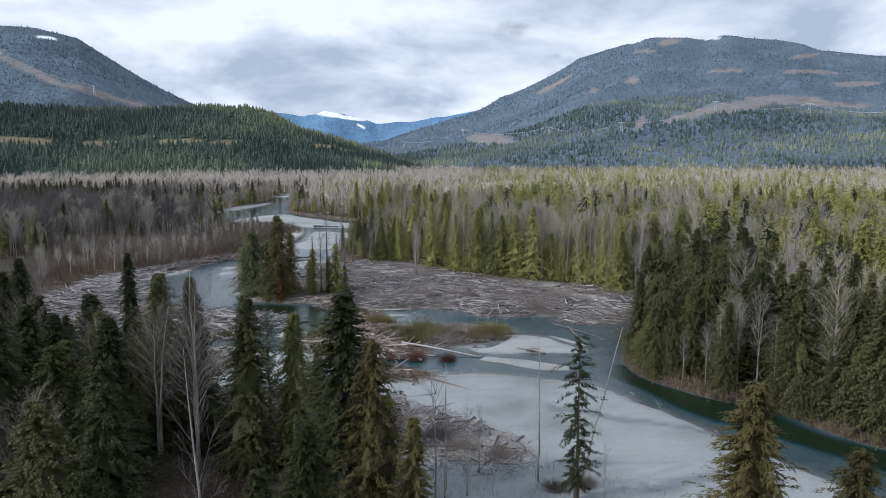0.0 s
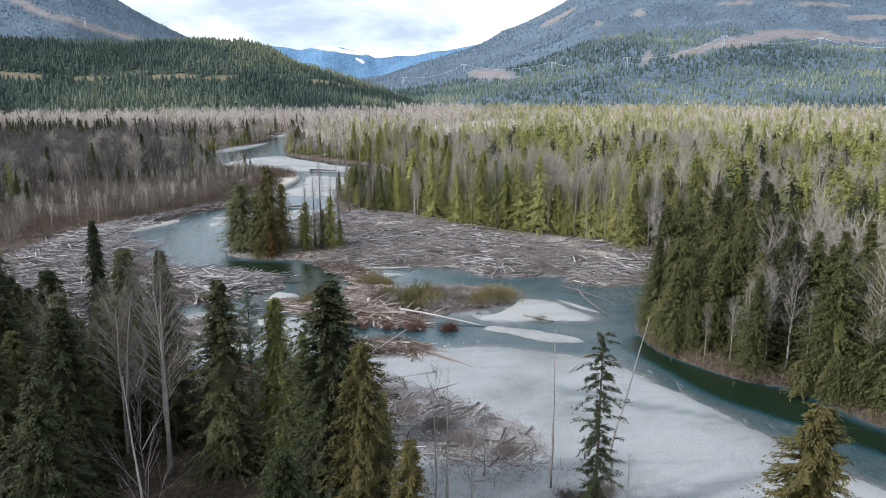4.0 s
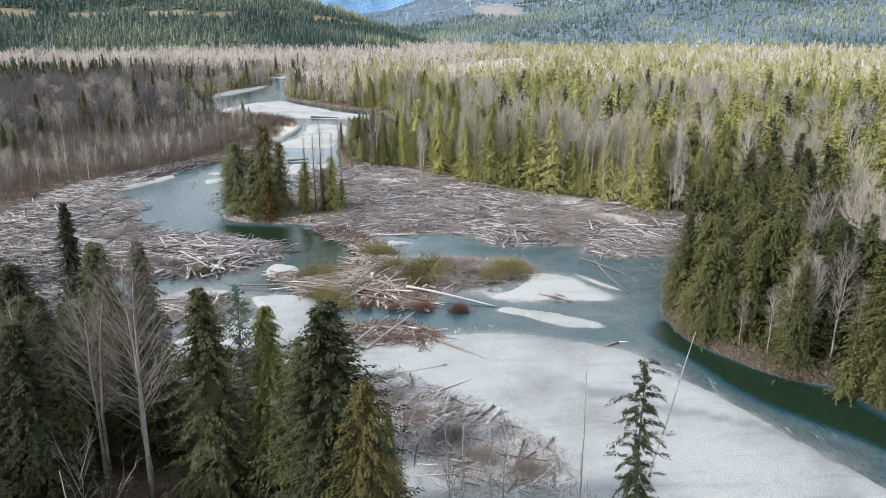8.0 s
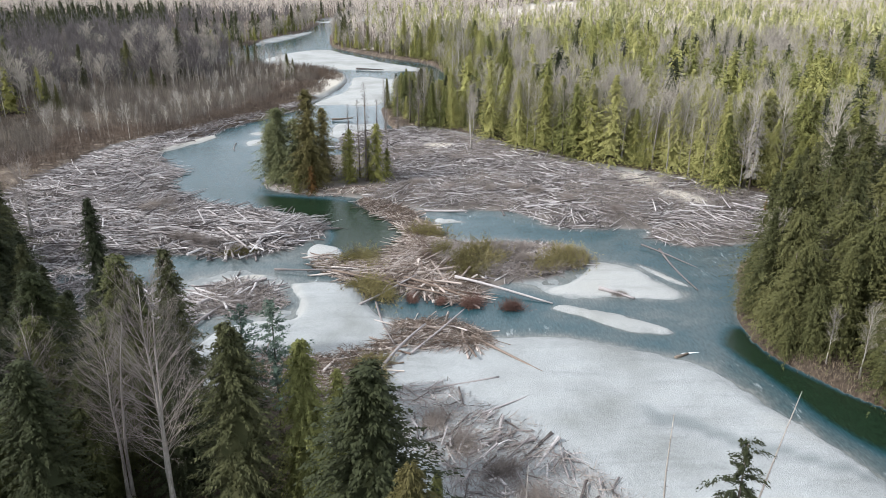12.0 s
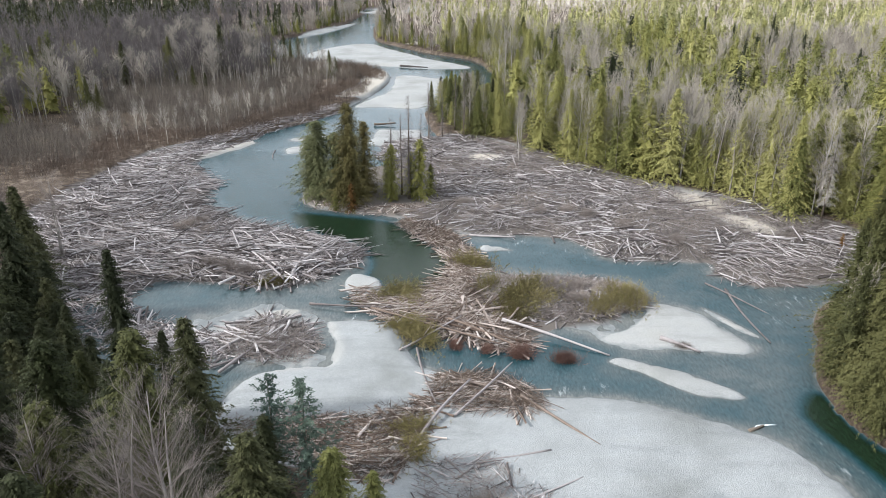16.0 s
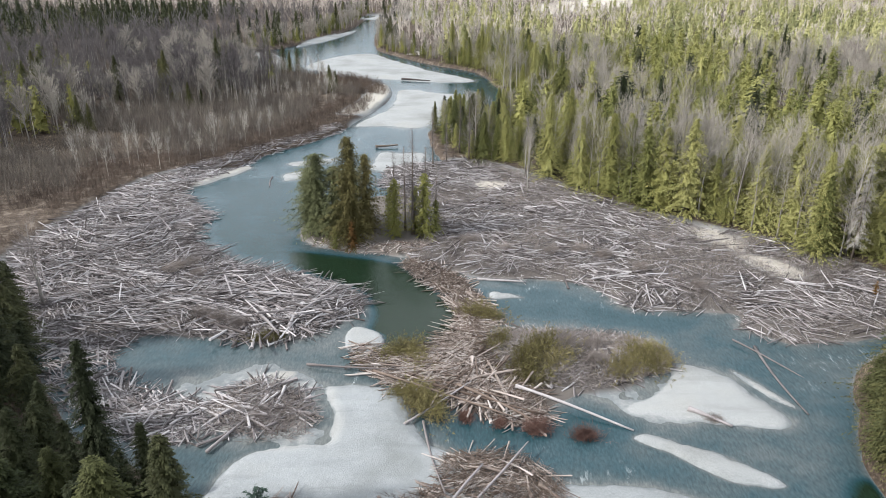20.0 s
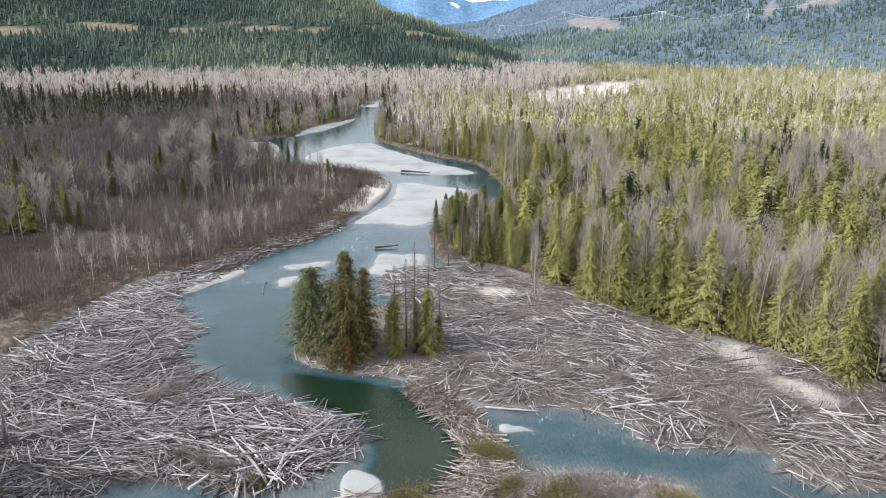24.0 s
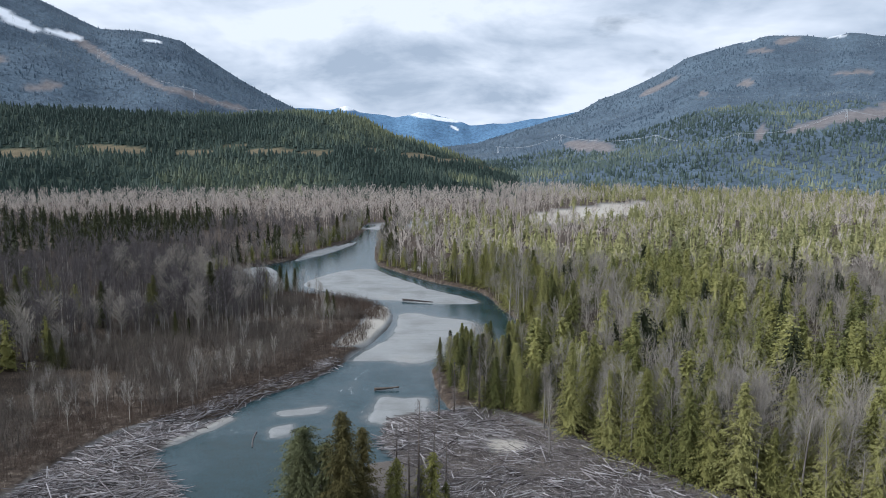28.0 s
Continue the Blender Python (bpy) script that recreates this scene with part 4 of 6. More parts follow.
def stand(name, label, spots, templates, mats, tints=None):
    """Trees at rows x, y, height, width: one joined object of foliage or twigs."""
    spots = np.asarray(spots)
    z = level(spots[:, 0], spots[:, 1]) - 0.2
    pick = frng.integers(0, len(templates), len(spots))
    pieces, tint = [], []
    for k, t in enumerate(templates):
        s = spots[pick == k]
        if not len(s):
            continue
        rows = np.stack([s[:, 0], s[:, 1], z[pick == k], s[:, 3], s[:, 2], frng.random(len(s)) * 6.28], -1)
        pieces.append(scatter(*t, rows))
        base = frng.random(len(s)) * 0.6 + 0.2 + 0.45 * fbm(s[:, 0], s[:, 1], 60, 3, 31)
        tint.append(np.repeat(np.clip(base if tints is None else tints[pick == k], 0, 1), len(t[0])))
    v, f = joined(pieces)
    ob = new(name, mesh(name, v, f, mats, False, {"tint": np.concatenate(tint)}))
    return tagged(ob, label, "forest", kind="stuff")


def sprinkle(x0, x1, y0, y1, spacing):
    """Jittered points over a rectangle."""
    gx, gy = np.meshgrid(np.arange(x0, x1, spacing), np.arange(y0, y1, spacing))
    p = np.stack([gx.ravel(), gy.ravel()], -1) + frng.uniform(-0.48, 0.48, (gx.size, 2)) * spacing
    return p


def in_view(p, near, far, slack=6.0):
    """Points that lie in the wedge of valley ahead of the flight."""
    d = p - np.array([0.0, -20.0])
    r, a = np.hypot(d[:, 0], d[:, 1]), np.degrees(np.arctan2(d[:, 0], d[:, 1]))
    return (r > near) & (r < far) & (a > -38 - slack) & (a < 36 + slack)


def unit_conifer(rng, branches, sprays, size, droop, power, core):
    """A crown 1 high and about 1 in radius, to be scaled."""
    v, f = conifer(rng, 10.0, 2.0, branches, sprays, size, droop, 0.03, power, 0.9, core, 0.2)
    return v * np.array([0.5, 0.5, 0.1]), f


MID_CEDAR = [unit_conifer(frng, 110, 7, 0.5, 0.34, 0.85 + 0.07 * k, 0.45) for k in range(5)]
MID_FIR = [unit_conifer(frng, 80, 7, 0.55, 0.3, 0.9, 0.5) for _ in range(5)]
FAR_CEDAR = [unit_conifer(frng, 26, 5, 1.0, 0.45, 0.6, 0.5) for _ in range(4)]


def unit_bare(rng, limbs, per_limb, per_branch, thick):
    v1, f1 = hazy_crown(rng, 20.0, 4.6, limbs, per_limb, per_branch, 0.35, thick)
    v2, f2 = trunk_arrays(rng, 19.5, 0.22, 3, 3, 0.02)
    v, f = joined([(v1, f1), (v2, f2)])
    return v * np.array([0.2, 0.2, 0.05]), f


MID_BARE = [unit_bare(frng, 14, 5, 5, 0.045) for _ in range(4)]
FAR_BARE = [unit_bare(frng, 6, 4, 3, 0.17) for _ in range(4)]


def sizes(p, h0, h1, slim):
    h = h0 + (h1 - h0) * frng.random(len(p)) ** 1.3 * (0.8 + 0.2 * frng.random(len(p)))
    return np.column_stack([p, h, h * slim * (0.75 + 0.5 * frng.random(len(p)))])


# the eastern forest behind the front rows
p = sprinkle(-20, 420, 70, 640, 7.4)
c = inside(CORRIDOR, p[:, 0], p[:, 1], 80)
east = (p[:, 0] > np.interp(p[:, 1], [60, 160, 250, 350, 420, 500, 640], [95, 70, 100, 0, 0, 20, -30]))
p = p[in_view(p, 90, 640, 2.0) & east & (c < -24) & free_of_river(p[:, 0], p[:, 1], 4)]
kind = frng.random(len(p)) * 0.8 + 0.95 * fbm(p[:, 0], p[:, 1], 55, 3, 41)
open_ = frng.random(len(p)) < 0.12 + 0.5 * step(0.15, 0.5, fbm(p[:, 0], p[:, 1], 38, 2, 47))
p, kind = p[~open_], kind[~open_]
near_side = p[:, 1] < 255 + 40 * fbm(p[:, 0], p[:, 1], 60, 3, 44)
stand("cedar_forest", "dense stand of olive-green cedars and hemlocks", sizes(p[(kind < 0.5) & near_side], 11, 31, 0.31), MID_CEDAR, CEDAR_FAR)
# same trees farther off, in the colour that holds sunlight
stand("young_cedar_forest", "dense stand of yellow-green cedars, sunlight put into the colour", sizes(p[(kind < 0.5) & ~near_side], 10, 31, 0.31), MID_CEDAR, LIT_CEDAR_FAR)
stand("fir_forest", "dark green firs scattered through the cedar stand", sizes(p[(kind >= 0.5) & (kind < 0.57)], 15, 33, 0.27), MID_FIR, FIR_FAR)
stand("bare_forest", "grey leafless alders and cottonwoods among conifers", sizes(p[kind >= 0.57], 14, 27, 0.19), MID_BARE, TWIG_WARM)

# the western woods behind the brush, open before the big conifers
WEST_CONIFERS = [(-206, 430), (-169, 389), (-138, 488), (-162, 472), (-136, 433), (-117, 552), (-225, 448), (-182, 458)]
p = sprinkle(-480, -60, 250, 700, 9.2)
c = inside(CORRIDOR, p[:, 0], p[:, 1], 150)
west = p[:, 0] < np.interp(p[:, 1], [250, 370, 416, 438, 480, 520, 545, 700], [-186, -182, -174, -114, -106, -116, -176, -182])
p = p[in_view(p, 200, 720) & west & free_of_river(p[:, 0], p[:, 1], 5)]
for x, y in WEST_CONIFERS:
    p = p[np.hypot(p[:, 0] - x - 3, p[:, 1] - y + 9) > 10]
kind = frng.random(len(p)) + 0.55 * fbm(p[:, 0], p[:, 1], 55, 3, 43)
rows = sizes(p[kind > 0.14], 12, 25, 0.25)
stand("western_bare_wood", "leafless alder wood, its grey-brown darkened for cloud shade", rows, MID_BARE, SHADED_ALDER_TWIG)
stems = rows[rows[:, 2] > 15] + np.array([1.6, -1.4, -1.5, 0])
stand("western_alder_stems", "pale bare stems standing in the alder wood", np.column_stack([stems[:, :3], np.full(len(stems), 0.9)]), [trunk_arrays(frng, 1.0, 0.24, 3, 3, 0.03) for _ in range(3)], PALE_TWIG)
stand("western_firs", "dark conifers standing in a leafless wood", sizes(p[kind <= 0.14], 11, 28, 0.28), MID_FIR, CEDAR_FAR)

# the far floodplain up to the feet of the hills
p = sprinkle(-1150, 1150, 600, 1800, 13.0)
p = p[in_view(p, 630, 1800) & (np.hypot(p[:, 0] + 7, p[:, 1] - 110) < np.where(p[:, 0] < 60, 1360, 1600)) & free_of_river(p[:, 0], p[:, 1], 6)]
p = p[np.hypot(p[:, 0], p[:, 1] + 20) > 640]
mixv = fbm(p[:, 0], p[:, 1], 130, 4, 51)
side = step(-120, 90, p[:, 0] + 40 * mixv)
pale = step(950, 1080, p[:, 1] + 60 * mixv) * (1 - step(120, 300, p[:, 0]))
dark = (np.abs(p[:, 1] - 830 - 220 * mixv) < 110) & (p[:, 0] < -270 + 160 * mixv)
dark |= (np.abs(p[:, 1] - 735) < 45) & (p[:, 0] < -118) & (p[:, 0] > -190)
chance = (0.12 + 0.42 * side) * (1 - 0.92 * pale)
chance = np.where(dark, 0.8, chance) + 0.75 * mixv * (1 - pale)
kind = frng.random(len(p))
con = kind < chance
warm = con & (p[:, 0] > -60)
stand("far_cedar_forest", "distant yellow-green conifer forest, lightened for haze", sizes(p[warm], 11, 29, 0.26), FAR_CEDAR, HAZY_CEDAR)
stand("far_fir_forest", "distant dark conifer stand on the valley floor", sizes(p[con & ~warm], 13, 29, 0.25), FAR_CEDAR, FIR_FAR)
# western part gets the twig colour that has cloud shade in it
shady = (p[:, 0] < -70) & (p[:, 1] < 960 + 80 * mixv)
stand("far_bare_forest", "distant pale leafless wood across the valley floor, lightened further for haze", sizes(p[~con & ~shady], 11, 25, 0.2), FAR_BARE, FAR_TWIG)
stand("far_alder_wood", "distant grey leafless wood beyond the river, darkened for cloud shade", sizes(p[~con & shady], 11, 25, 0.2), FAR_BARE, TWIG)


# trees along the upper river and behind the start of the flight
p = sprinkle(-260, 60, 520, 1000, 5.0)
c = inside(CORRIDOR, p[:, 0], p[:, 1], 40)
p = p[(c < -1.5) & (c > -17) & ((p[:, 1] > 565) | (p[:, 0] > -20)) & free_of_river(p[:, 0], p[:, 1], 1.5) & (np.abs(p[:, 0] + 90) + 0.15 * (p[:, 1] - 520) < 175)]
kind = frng.random(len(p)) + 0.5 * fbm(p[:, 0], p[:, 1], 30, 3, 45)
stand("upper_bank_conifers", "olive conifers along the upper river bank", sizes(p[kind < 0.25], 6, 20, 0.26), MID_CEDAR, CEDAR_FAR)
stand("upper_bank_alders", "leafless alders along the upper river bank", sizes(p[kind >= 0.25], 6, 18, 0.26), MID_BARE, TWIG_WARM)
p = sprinkle(-150, 70, -70, 46, 9.0)
p = p[free_of_river(p[:, 0], p[:, 1], 6)]
stand("forest_behind", "dark conifer forest under the start of the flight", sizes(p, 14, 26, 0.24), MID_FIR, FIR_FAR)


# ---------------------------------------------------------------- brush
def brush_patch(name, label, p, mat, low, high, stems=7, wide=0.9, thick=0.05):
    """Thickets of thin upright stems."""
    n = len(p)
    h = (low + (high - low) * frng.random((n, stems)) ** 1.5)
    base = np.column_stack([p, level(p[:, 0], p[:, 1]) - 0.1])
    start = (base[:, None] + np.concatenate([frng.normal(0, wide, (n, stems, 2)), np.zeros((n, stems, 1))], -1)).reshape(-1, 3)
    way = unit(np.concatenate([frng.normal(0, 0.22, (n * stems, 2)), np.ones((n * stems, 1))], -1))
    ln = h.ravel()
    rad = np.maximum(0.006 * ln, 0.02) * thick / 0.05
    pieces = [blades(start, way, ln, rad[:, None], frng)]
    for low_, share, spread in ((0.3, 0.42, 0.42), (0.22, 0.36, 0.55)):
        s = low_ + 0.5 * frng.random(len(start))
        w2 = unit(way + frng.normal(0, spread, way.shape))
        pieces.append(blades(start + way * (ln * s)[:, None], w2, ln * share, rad[:, None] * 0.65, frng))
    v, f = joined(pieces)
    ob = new(name, mesh(name, v, f, mat))
    return tagged(ob, label, "brush", kind="stuff")


p = sprinkle(-230, -40, 215, 560, 3.0)
c = inside(CORRIDOR, p[:, 0], p[:, 1], 150)
zone = (c < -0.6) & (p[:, 0] < np.interp(p[:, 1], [200, 330, 420, 560], [-90, -80, -50, -50])) & (p[:, 0] > np.interp(p[:, 1], [215, 330, 400, 480, 560], [-215, -205, -190, -170, -180]))
glade = fbm(p[:, 0] * 0.55 + p[:, 1] * 0.25, p[:, 1] * 0.9, 26, 4, 61)
zone &= free_of_river(p[:, 0], p[:, 1], 1.5)
open_ground = (glade > 0.22) | (np.abs(c + 30 + 10 * fbm(p[:, 0], p[:, 1], 40, 2, 63)) < 2.0)
tall = -c + 26 * fbm(p[:, 0], p[:, 1], 30, 3, 62) > 26
brush_patch("dry_grass", "tan dry grass between the brush of the bank", p[zone & open_ground], TAN_GRASS, 0.3, 1.3, 14, 1.2, 0.10)
brush_patch("willow_brush", "brown leafless willow and alder brush on the bank", p[zone & ~open_ground & ~tall], BRUSH, 1.2, 5.6, 26, 1.0, 0.085)
brush_patch("alder_thicket", "thicket of thin pale leafless alder saplings", p[zone & ~open_ground & tall], SAPLING, 2.5, 9.5, 18, 1.2, 0.09)
p = sprinkle(-210, -50, 300, 560, 8.5)
c = inside(CORRIDOR, p[:, 0], p[:, 1], 150)
p = p[(c < -6) & (p[:, 0] < np.interp(p[:, 1], [300, 420, 560], [-110, -70, -60])) & (fbm(p[:, 0], p[:, 1], 34, 3, 66) > 0.0)]
stand("sapling_stand", "pale leafless alder saplings standing in brush", sizes(p, 6, 15, 0.15), MID_BARE, PALE_TWIG)
p = sprinkle(-30, 130, 130, 440, 2.6)
c = inside(CORRIDOR, p[:, 0], p[:, 1], 80)
q = p[(c < -0.8) & (c > -17) & free_of_river(p[:, 0], p[:, 1], 0.5) & (p[:, 0] > np.interp(p[:, 1], [130, 250, 350, 440], [50, 60, -15, -30]))]
brush_patch("bank_brush", "dry brown brush under the trees of the bank", q, BRUSH, 0.6, 3.4, 6, 0.8, 0.08)
p = sprinkle(55, 125, 70, 215, 1.0)
c = inside(CORRIDOR, p[:, 0], p[:, 1], 80)
brush_patch("bank_grass", "tan dry grass hanging over the river bank", p[(c < 0.6) & (c > -4.5)], TAN_GRASS, 0.5, 1.6, 8, 0.5, 0.06)
p = sprinkle(-140, 60, 55, 200, 2.6)
c = inside(CORRIDOR, p[:, 0], p[:, 1], 120)
q = p[(c < 0.5) & (c > -60) & (p[:, 0] < 45)]
brush_patch("forest_floor_brush", "brown undergrowth on the dark forest floor", q, BRUSH, 0.4, 2.2, 5, 0.7)
p = sprinkle(-200, 40, 520, 720, 3.2)
c = inside(CORRIDOR, p[:, 0], p[:, 1], 40)
brush_patch("upper_bank_brush", "brown brush along the upper river bank", p[(c < -0.3) & (c > -12)], BRUSH, 1.5, 4.5, 6, 1.0, 0.14)
p = sprinkle(-72, -18, 480, 545, 2.4)
q = p[free_of_river(p[:, 0], p[:, 1], 1)]
brush_patch("point_brush", "tan leafless brush on a gravel point", q, BRUSH, 2.0, 5.5, 7, 0.9, 0.12)


# ---------------------------------------------------------------- driftwood
drng = np.random.default_rng(33)


def log_arrays(rng, length, radius, sides=7, rings=4, bend=0.03, root=False):
    t = np.linspace(0, 1, rings)
    path = np.stack([length * (t - 0.5), bend * length * np.sin(t * 3.1) * rng.normal(0, 1), bend * length * 0.6 * np.sin(t * 2.7 + 1) * rng.normal(0, 1)], -1)
    r = radius * (1 - 0.45 * t) * (1 + 0.08 * rng.normal(0, 1, rings))
    v, f = tube(path, r, sides)
    if root:
        flare = np.where(np.arange(sides) % 2, 1.45, 1.0) * (0.85 + 0.3 * rng.random(sides))
        v[:sides] = path[0] + (v[:sides] - path[0]) * flare[:, None]
        v[:sides, 0] -= radius * (flare - 1.1) * 0.6
    else:
        v[-sides - 2:-2] = path[-1] + (v[-sides - 2:-2] - path[-1]) * (0.75 + 0.4 * rng.random((sides, 1)))
        v[-sides - 2:-2, 0] += rng.normal(0, radius * 0.5, sides)
    return v, f


def branched(rng, v, f, stubs):
    """A log with a few broken limbs left on it."""
    at = np.column_stack([rng.uniform(-2.5, 3.8, stubs), np.zeros((stubs, 2))])
    way = unit(np.column_stack([rng.uniform(0.2, 0.9, stubs), rng.normal(0, 0.8, (stubs, 2))]))
    return joined([(v, f), spikes(at, way, 0.5 + 1.6 * rng.random(stubs), np.full(stubs, 0.06))])


LOG_SHAPES = [branched(drng, *log_arrays(drng, 8.0, 0.13 + 0.05 * (k % 4), 7, 6, 0.035, k % 3 == 0), k % 5) for k in range(14)]
LOGS_GREY = [mesh("log", *s, GREY_LOG) for s in LOG_SHAPES]
LOGS_WARM = [mesh("log", *s, WARM_LOG) for s in LOG_SHAPES]


def flow(x, y, heading, swirl, seed):
    return radians(heading) + swirl * 2.2 * fbm(x, y, 24, 3, seed) + swirl * 1.2 * fbm(x, y, 8, 2, seed + 5)


def pile_up(jam, poly, heading, count, parts, sticks, meshes, pile_mat, seed, swirl=1.0, high=1.3, length=(5, 13), shrink=0.0, near=None, stout=0.85, mats=None):
    """Fills an outline with crossed logs: the first ones as single parts, the rest joined."""
    line = loop(poly, 4)
    rng = np.random.default_rng(seed)
    lo, hi = line.min(0), line.max(0)
    p = rng.uniform(lo, hi, (count * 8, 2))
    d = inside(line, p[:, 0], p[:, 1], 10)
    ok = d > shrink
    for sand_line in FAR_SANDS[1:3] + FAR_SANDS[4:5]:
        ok &= inside(sand_line, p[:, 0], p[:, 1], 10) < 0.5
    if mats is not None:
        ok &= (fbm(p[:, 0], p[:, 1], 17, 3, mats) < 0.0) | (rng.random(len(p)) < 0.3)
    p, d = p[ok][:count], d[ok][:count]
    z0 = np.maximum(level(p[:, 0], p[:, 1]), 0.0)
    turn = flow(p[:, 0], p[:, 1], heading, swirl, seed) + np.where(rng.random(len(p)) < 0.25, rng.uniform(-1.6, 1.6, len(p)), rng.normal(0, 0.5, len(p)))
    pile = np.clip(d / 8, 0.25, 1) * high * (0.65 + 0.5 * fbm(p[:, 0], p[:, 1], 12, 3, seed + 9))
    z = z0 + 0.12 + np.abs(pile) * rng.random(len(p))
    tilt = rng.normal(0, 0.09, len(p))
    ln = length[0] + (length[1] - length[0]) * rng.random(len(p)) ** 1.8
    ln = np.minimum(ln, 4.5 * d + 6.0)
    order = np.argsort(p[:, 1]) if near is None else np.argsort(np.hypot(p[:, 0] - near[0], p[:, 1] - near[1]))
    for n, i in enumerate(order[:parts]):
        ob = part("log", meshes[int(rng.integers(0, len(meshes)))], jam)
        k = (0.55 + 0.8 * rng.random()) * (0.7 + ln[i] / 22) * stout
        ob.matrix_basis = pose(p[i, 0], p[i, 1], z[i]) @ Euler((rng.random() * 6, tilt[i], turn[i] + 3.14 * (rng.random() > 0.5))).to_matrix().to_4x4() @ Matrix.Diagonal((ln[i] / 8, k, k, 1))
    rest = order[parts:]
    way = np.stack([np.cos(turn) * np.cos(tilt), np.sin(turn) * np.cos(tilt), np.sin(tilt)], -1)[rest]
    pieces = []
    base, bf = tube(np.array([[-0.5, 0, 0], [0.15, 0.02, 0.01], [0.5, 0, 0]]), np.array([1.0, 0.85, 0.55]), 5)
    side = unit(np.stack([-way[:, 1], way[:, 0], 0 * way[:, 0]], -1))
    up = np.cross(way, side)
    rad = (0.06 + 0.17 * rng.random(len(rest)) ** 2)[:, None, None]
    at = np.stack([p[rest, 0], p[rest, 1], z[rest]], -1)
    if len(rest):
        v = at[:, None] + base[None, :, 0:1] * (ln[rest][:, None, None] * way[:, None]) + rad * (base[None, :, 1:2] * side[:, None] + base[None, :, 2:3] * up[:, None])
        f = bf[None] + (np.arange(len(rest)) * len(base))[:, None, None]
        pieces.append((v.reshape(-1, 3), f.reshape(-1, 3)))
    q = rng.uniform(lo, hi, (sticks * 4, 2))
    dq = inside(line, q[:, 0], q[:, 1], 10)
    q, dq = q[dq > shrink - 0.6][:sticks], dq[dq > shrink - 0.6][:sticks]
    t2 = flow(q[:, 0], q[:, 1], heading, swirl, seed) + rng.normal(0, 0.6, len(q))
    e2 = rng.normal(0.08, 0.2, len(q))
    w2 = np.stack([np.cos(t2) * np.cos(e2), np.sin(t2) * np.cos(e2), np.sin(e2)], -1)
    zq = np.maximum(level(q[:, 0], q[:, 1]), 0) + 0.05 + np.clip((dq + 1) / 8, 0.2, 1) * high * rng.random(len(q))
    l2 = 1.2 + 3.6 * rng.random(len(q)) ** 1.5
    pieces.append(spikes(np.column_stack([q, zq]) - w2 * l2[:, None] / 2, w2, l2, 0.02 + 0.05 * rng.random(len(q))))
    if pieces:
        v, f = joined(pieces)
        tagged(part("driftwood_pile", mesh("driftwood_pile", v, f, pile_mat), jam), kind="stuff")


WEST_JAM = BARS["west_jam"][0]
EAST_JAM = BARS["east_jam"][0]
jam = thing("log_jam", "huge bleached grey log jam on the river bank", "log jam", "log jams")
pile_up(jam, WEST_JAM, -12, 4600, 300, 8000, LOGS_GREY, GREY_PILE, 71, 1.0, 2.6, (4, 17), 0.0, (-45, 222))
jam = thing("log_jam", "wide grey-brown log jam behind the wooded island", "log jam", "log jams")
pile_up(jam, EAST_JAM, -14, 3500, 300, 12000, LOGS_GREY, GREY_PILE, 72, 1.15, 1.9, (3, 11), 0.0, (40, 232), 0.7, mats=87)
p = sprinkle(-30, 106, 216, 350, 1.5)
lump = fbm(p[:, 0], p[:, 1], 17, 3, 87)
q = p[(inside(loop(EAST_JAM, 4), p[:, 0], p[:, 1], 10) > 2) & (lump > -0.04) & free_of_river(p[:, 0], p[:, 1], -99)]
brush_patch("jam_brush", "low brown brush growing through the log jam", q, MAT_BRUSH, 0.7, 2.8, 14, 0.8, 0.08)
p = sprinkle(-124, -24, 205, 335, 1.6)
q = p[(inside(loop(WEST_JAM, 4), p[:, 0], p[:, 1], 10) > 2) & (fbm(p[:, 0], p[:, 1], 15, 3, 88) > 0.12)]
brush_patch("jam_brush", "low brown brush growing through the log jam", q, MAT_BRUSH, 0.7, 2.8, 12, 0.7, 0.08)
jam = thing("log_jam", "tangled log jam of fresh brown logs in mid-river", "log jam", "log jams")
pile_up(jam, [(-20, 202), (-14, 197), (-4, 193), (8, 186), (14, 187), (12, 194), (6, 202), (2, 211), (3, 222), (-2, 224), (-6, 214), (-14, 210), (-24, 212)], -22, 760, 300, 3600, LOGS_WARM, WARM_PILE, 73, 1.3, 2.6, (4, 18), 0.0, (0, 195), 0.85)
jam = thing("log_jam", "narrow arm of driftwood between two pools", "log jam", "log jams")
pile_up(jam, [(-18, 256), (-10, 256), (-2, 246), (4, 232), (6, 222), (0, 220), (-4, 230), (-8, 240), (-14, 248)], -55, 420, 180, 1800, LOGS_WARM, WARM_PILE, 74, 0.9, 1.2, (4, 11), 0.0, (0, 225))
jam = thing("log_jam", "brushy debris island with grey branches", "log jam", "log jams")
pile_up(jam, [(6, 220), (20, 220), (34, 218), (41, 211), (38, 204), (28, 199), (18, 197), (10, 200), (5, 210)], -15, 300, 140, 2600, LOGS_GREY, GREY_PILE, 75, 1.3, 1.1, (3, 9), 0.0, (20, 200))
jam = thing("log_jam", "scattered pale logs on wet sand beside ponds", "log jam", "log jams")
pile_up(jam, BARS["low_jam"][0], -20, 380, 190, 1500, LOGS_GREY, GREY_PILE, 76, 1.6, 0.9, (4, 13), 0.0, (-40, 185), 0.85)
jam = thing("log_jam", "dark wet tangle of logs at the pond edge", "log jam", "log jams")
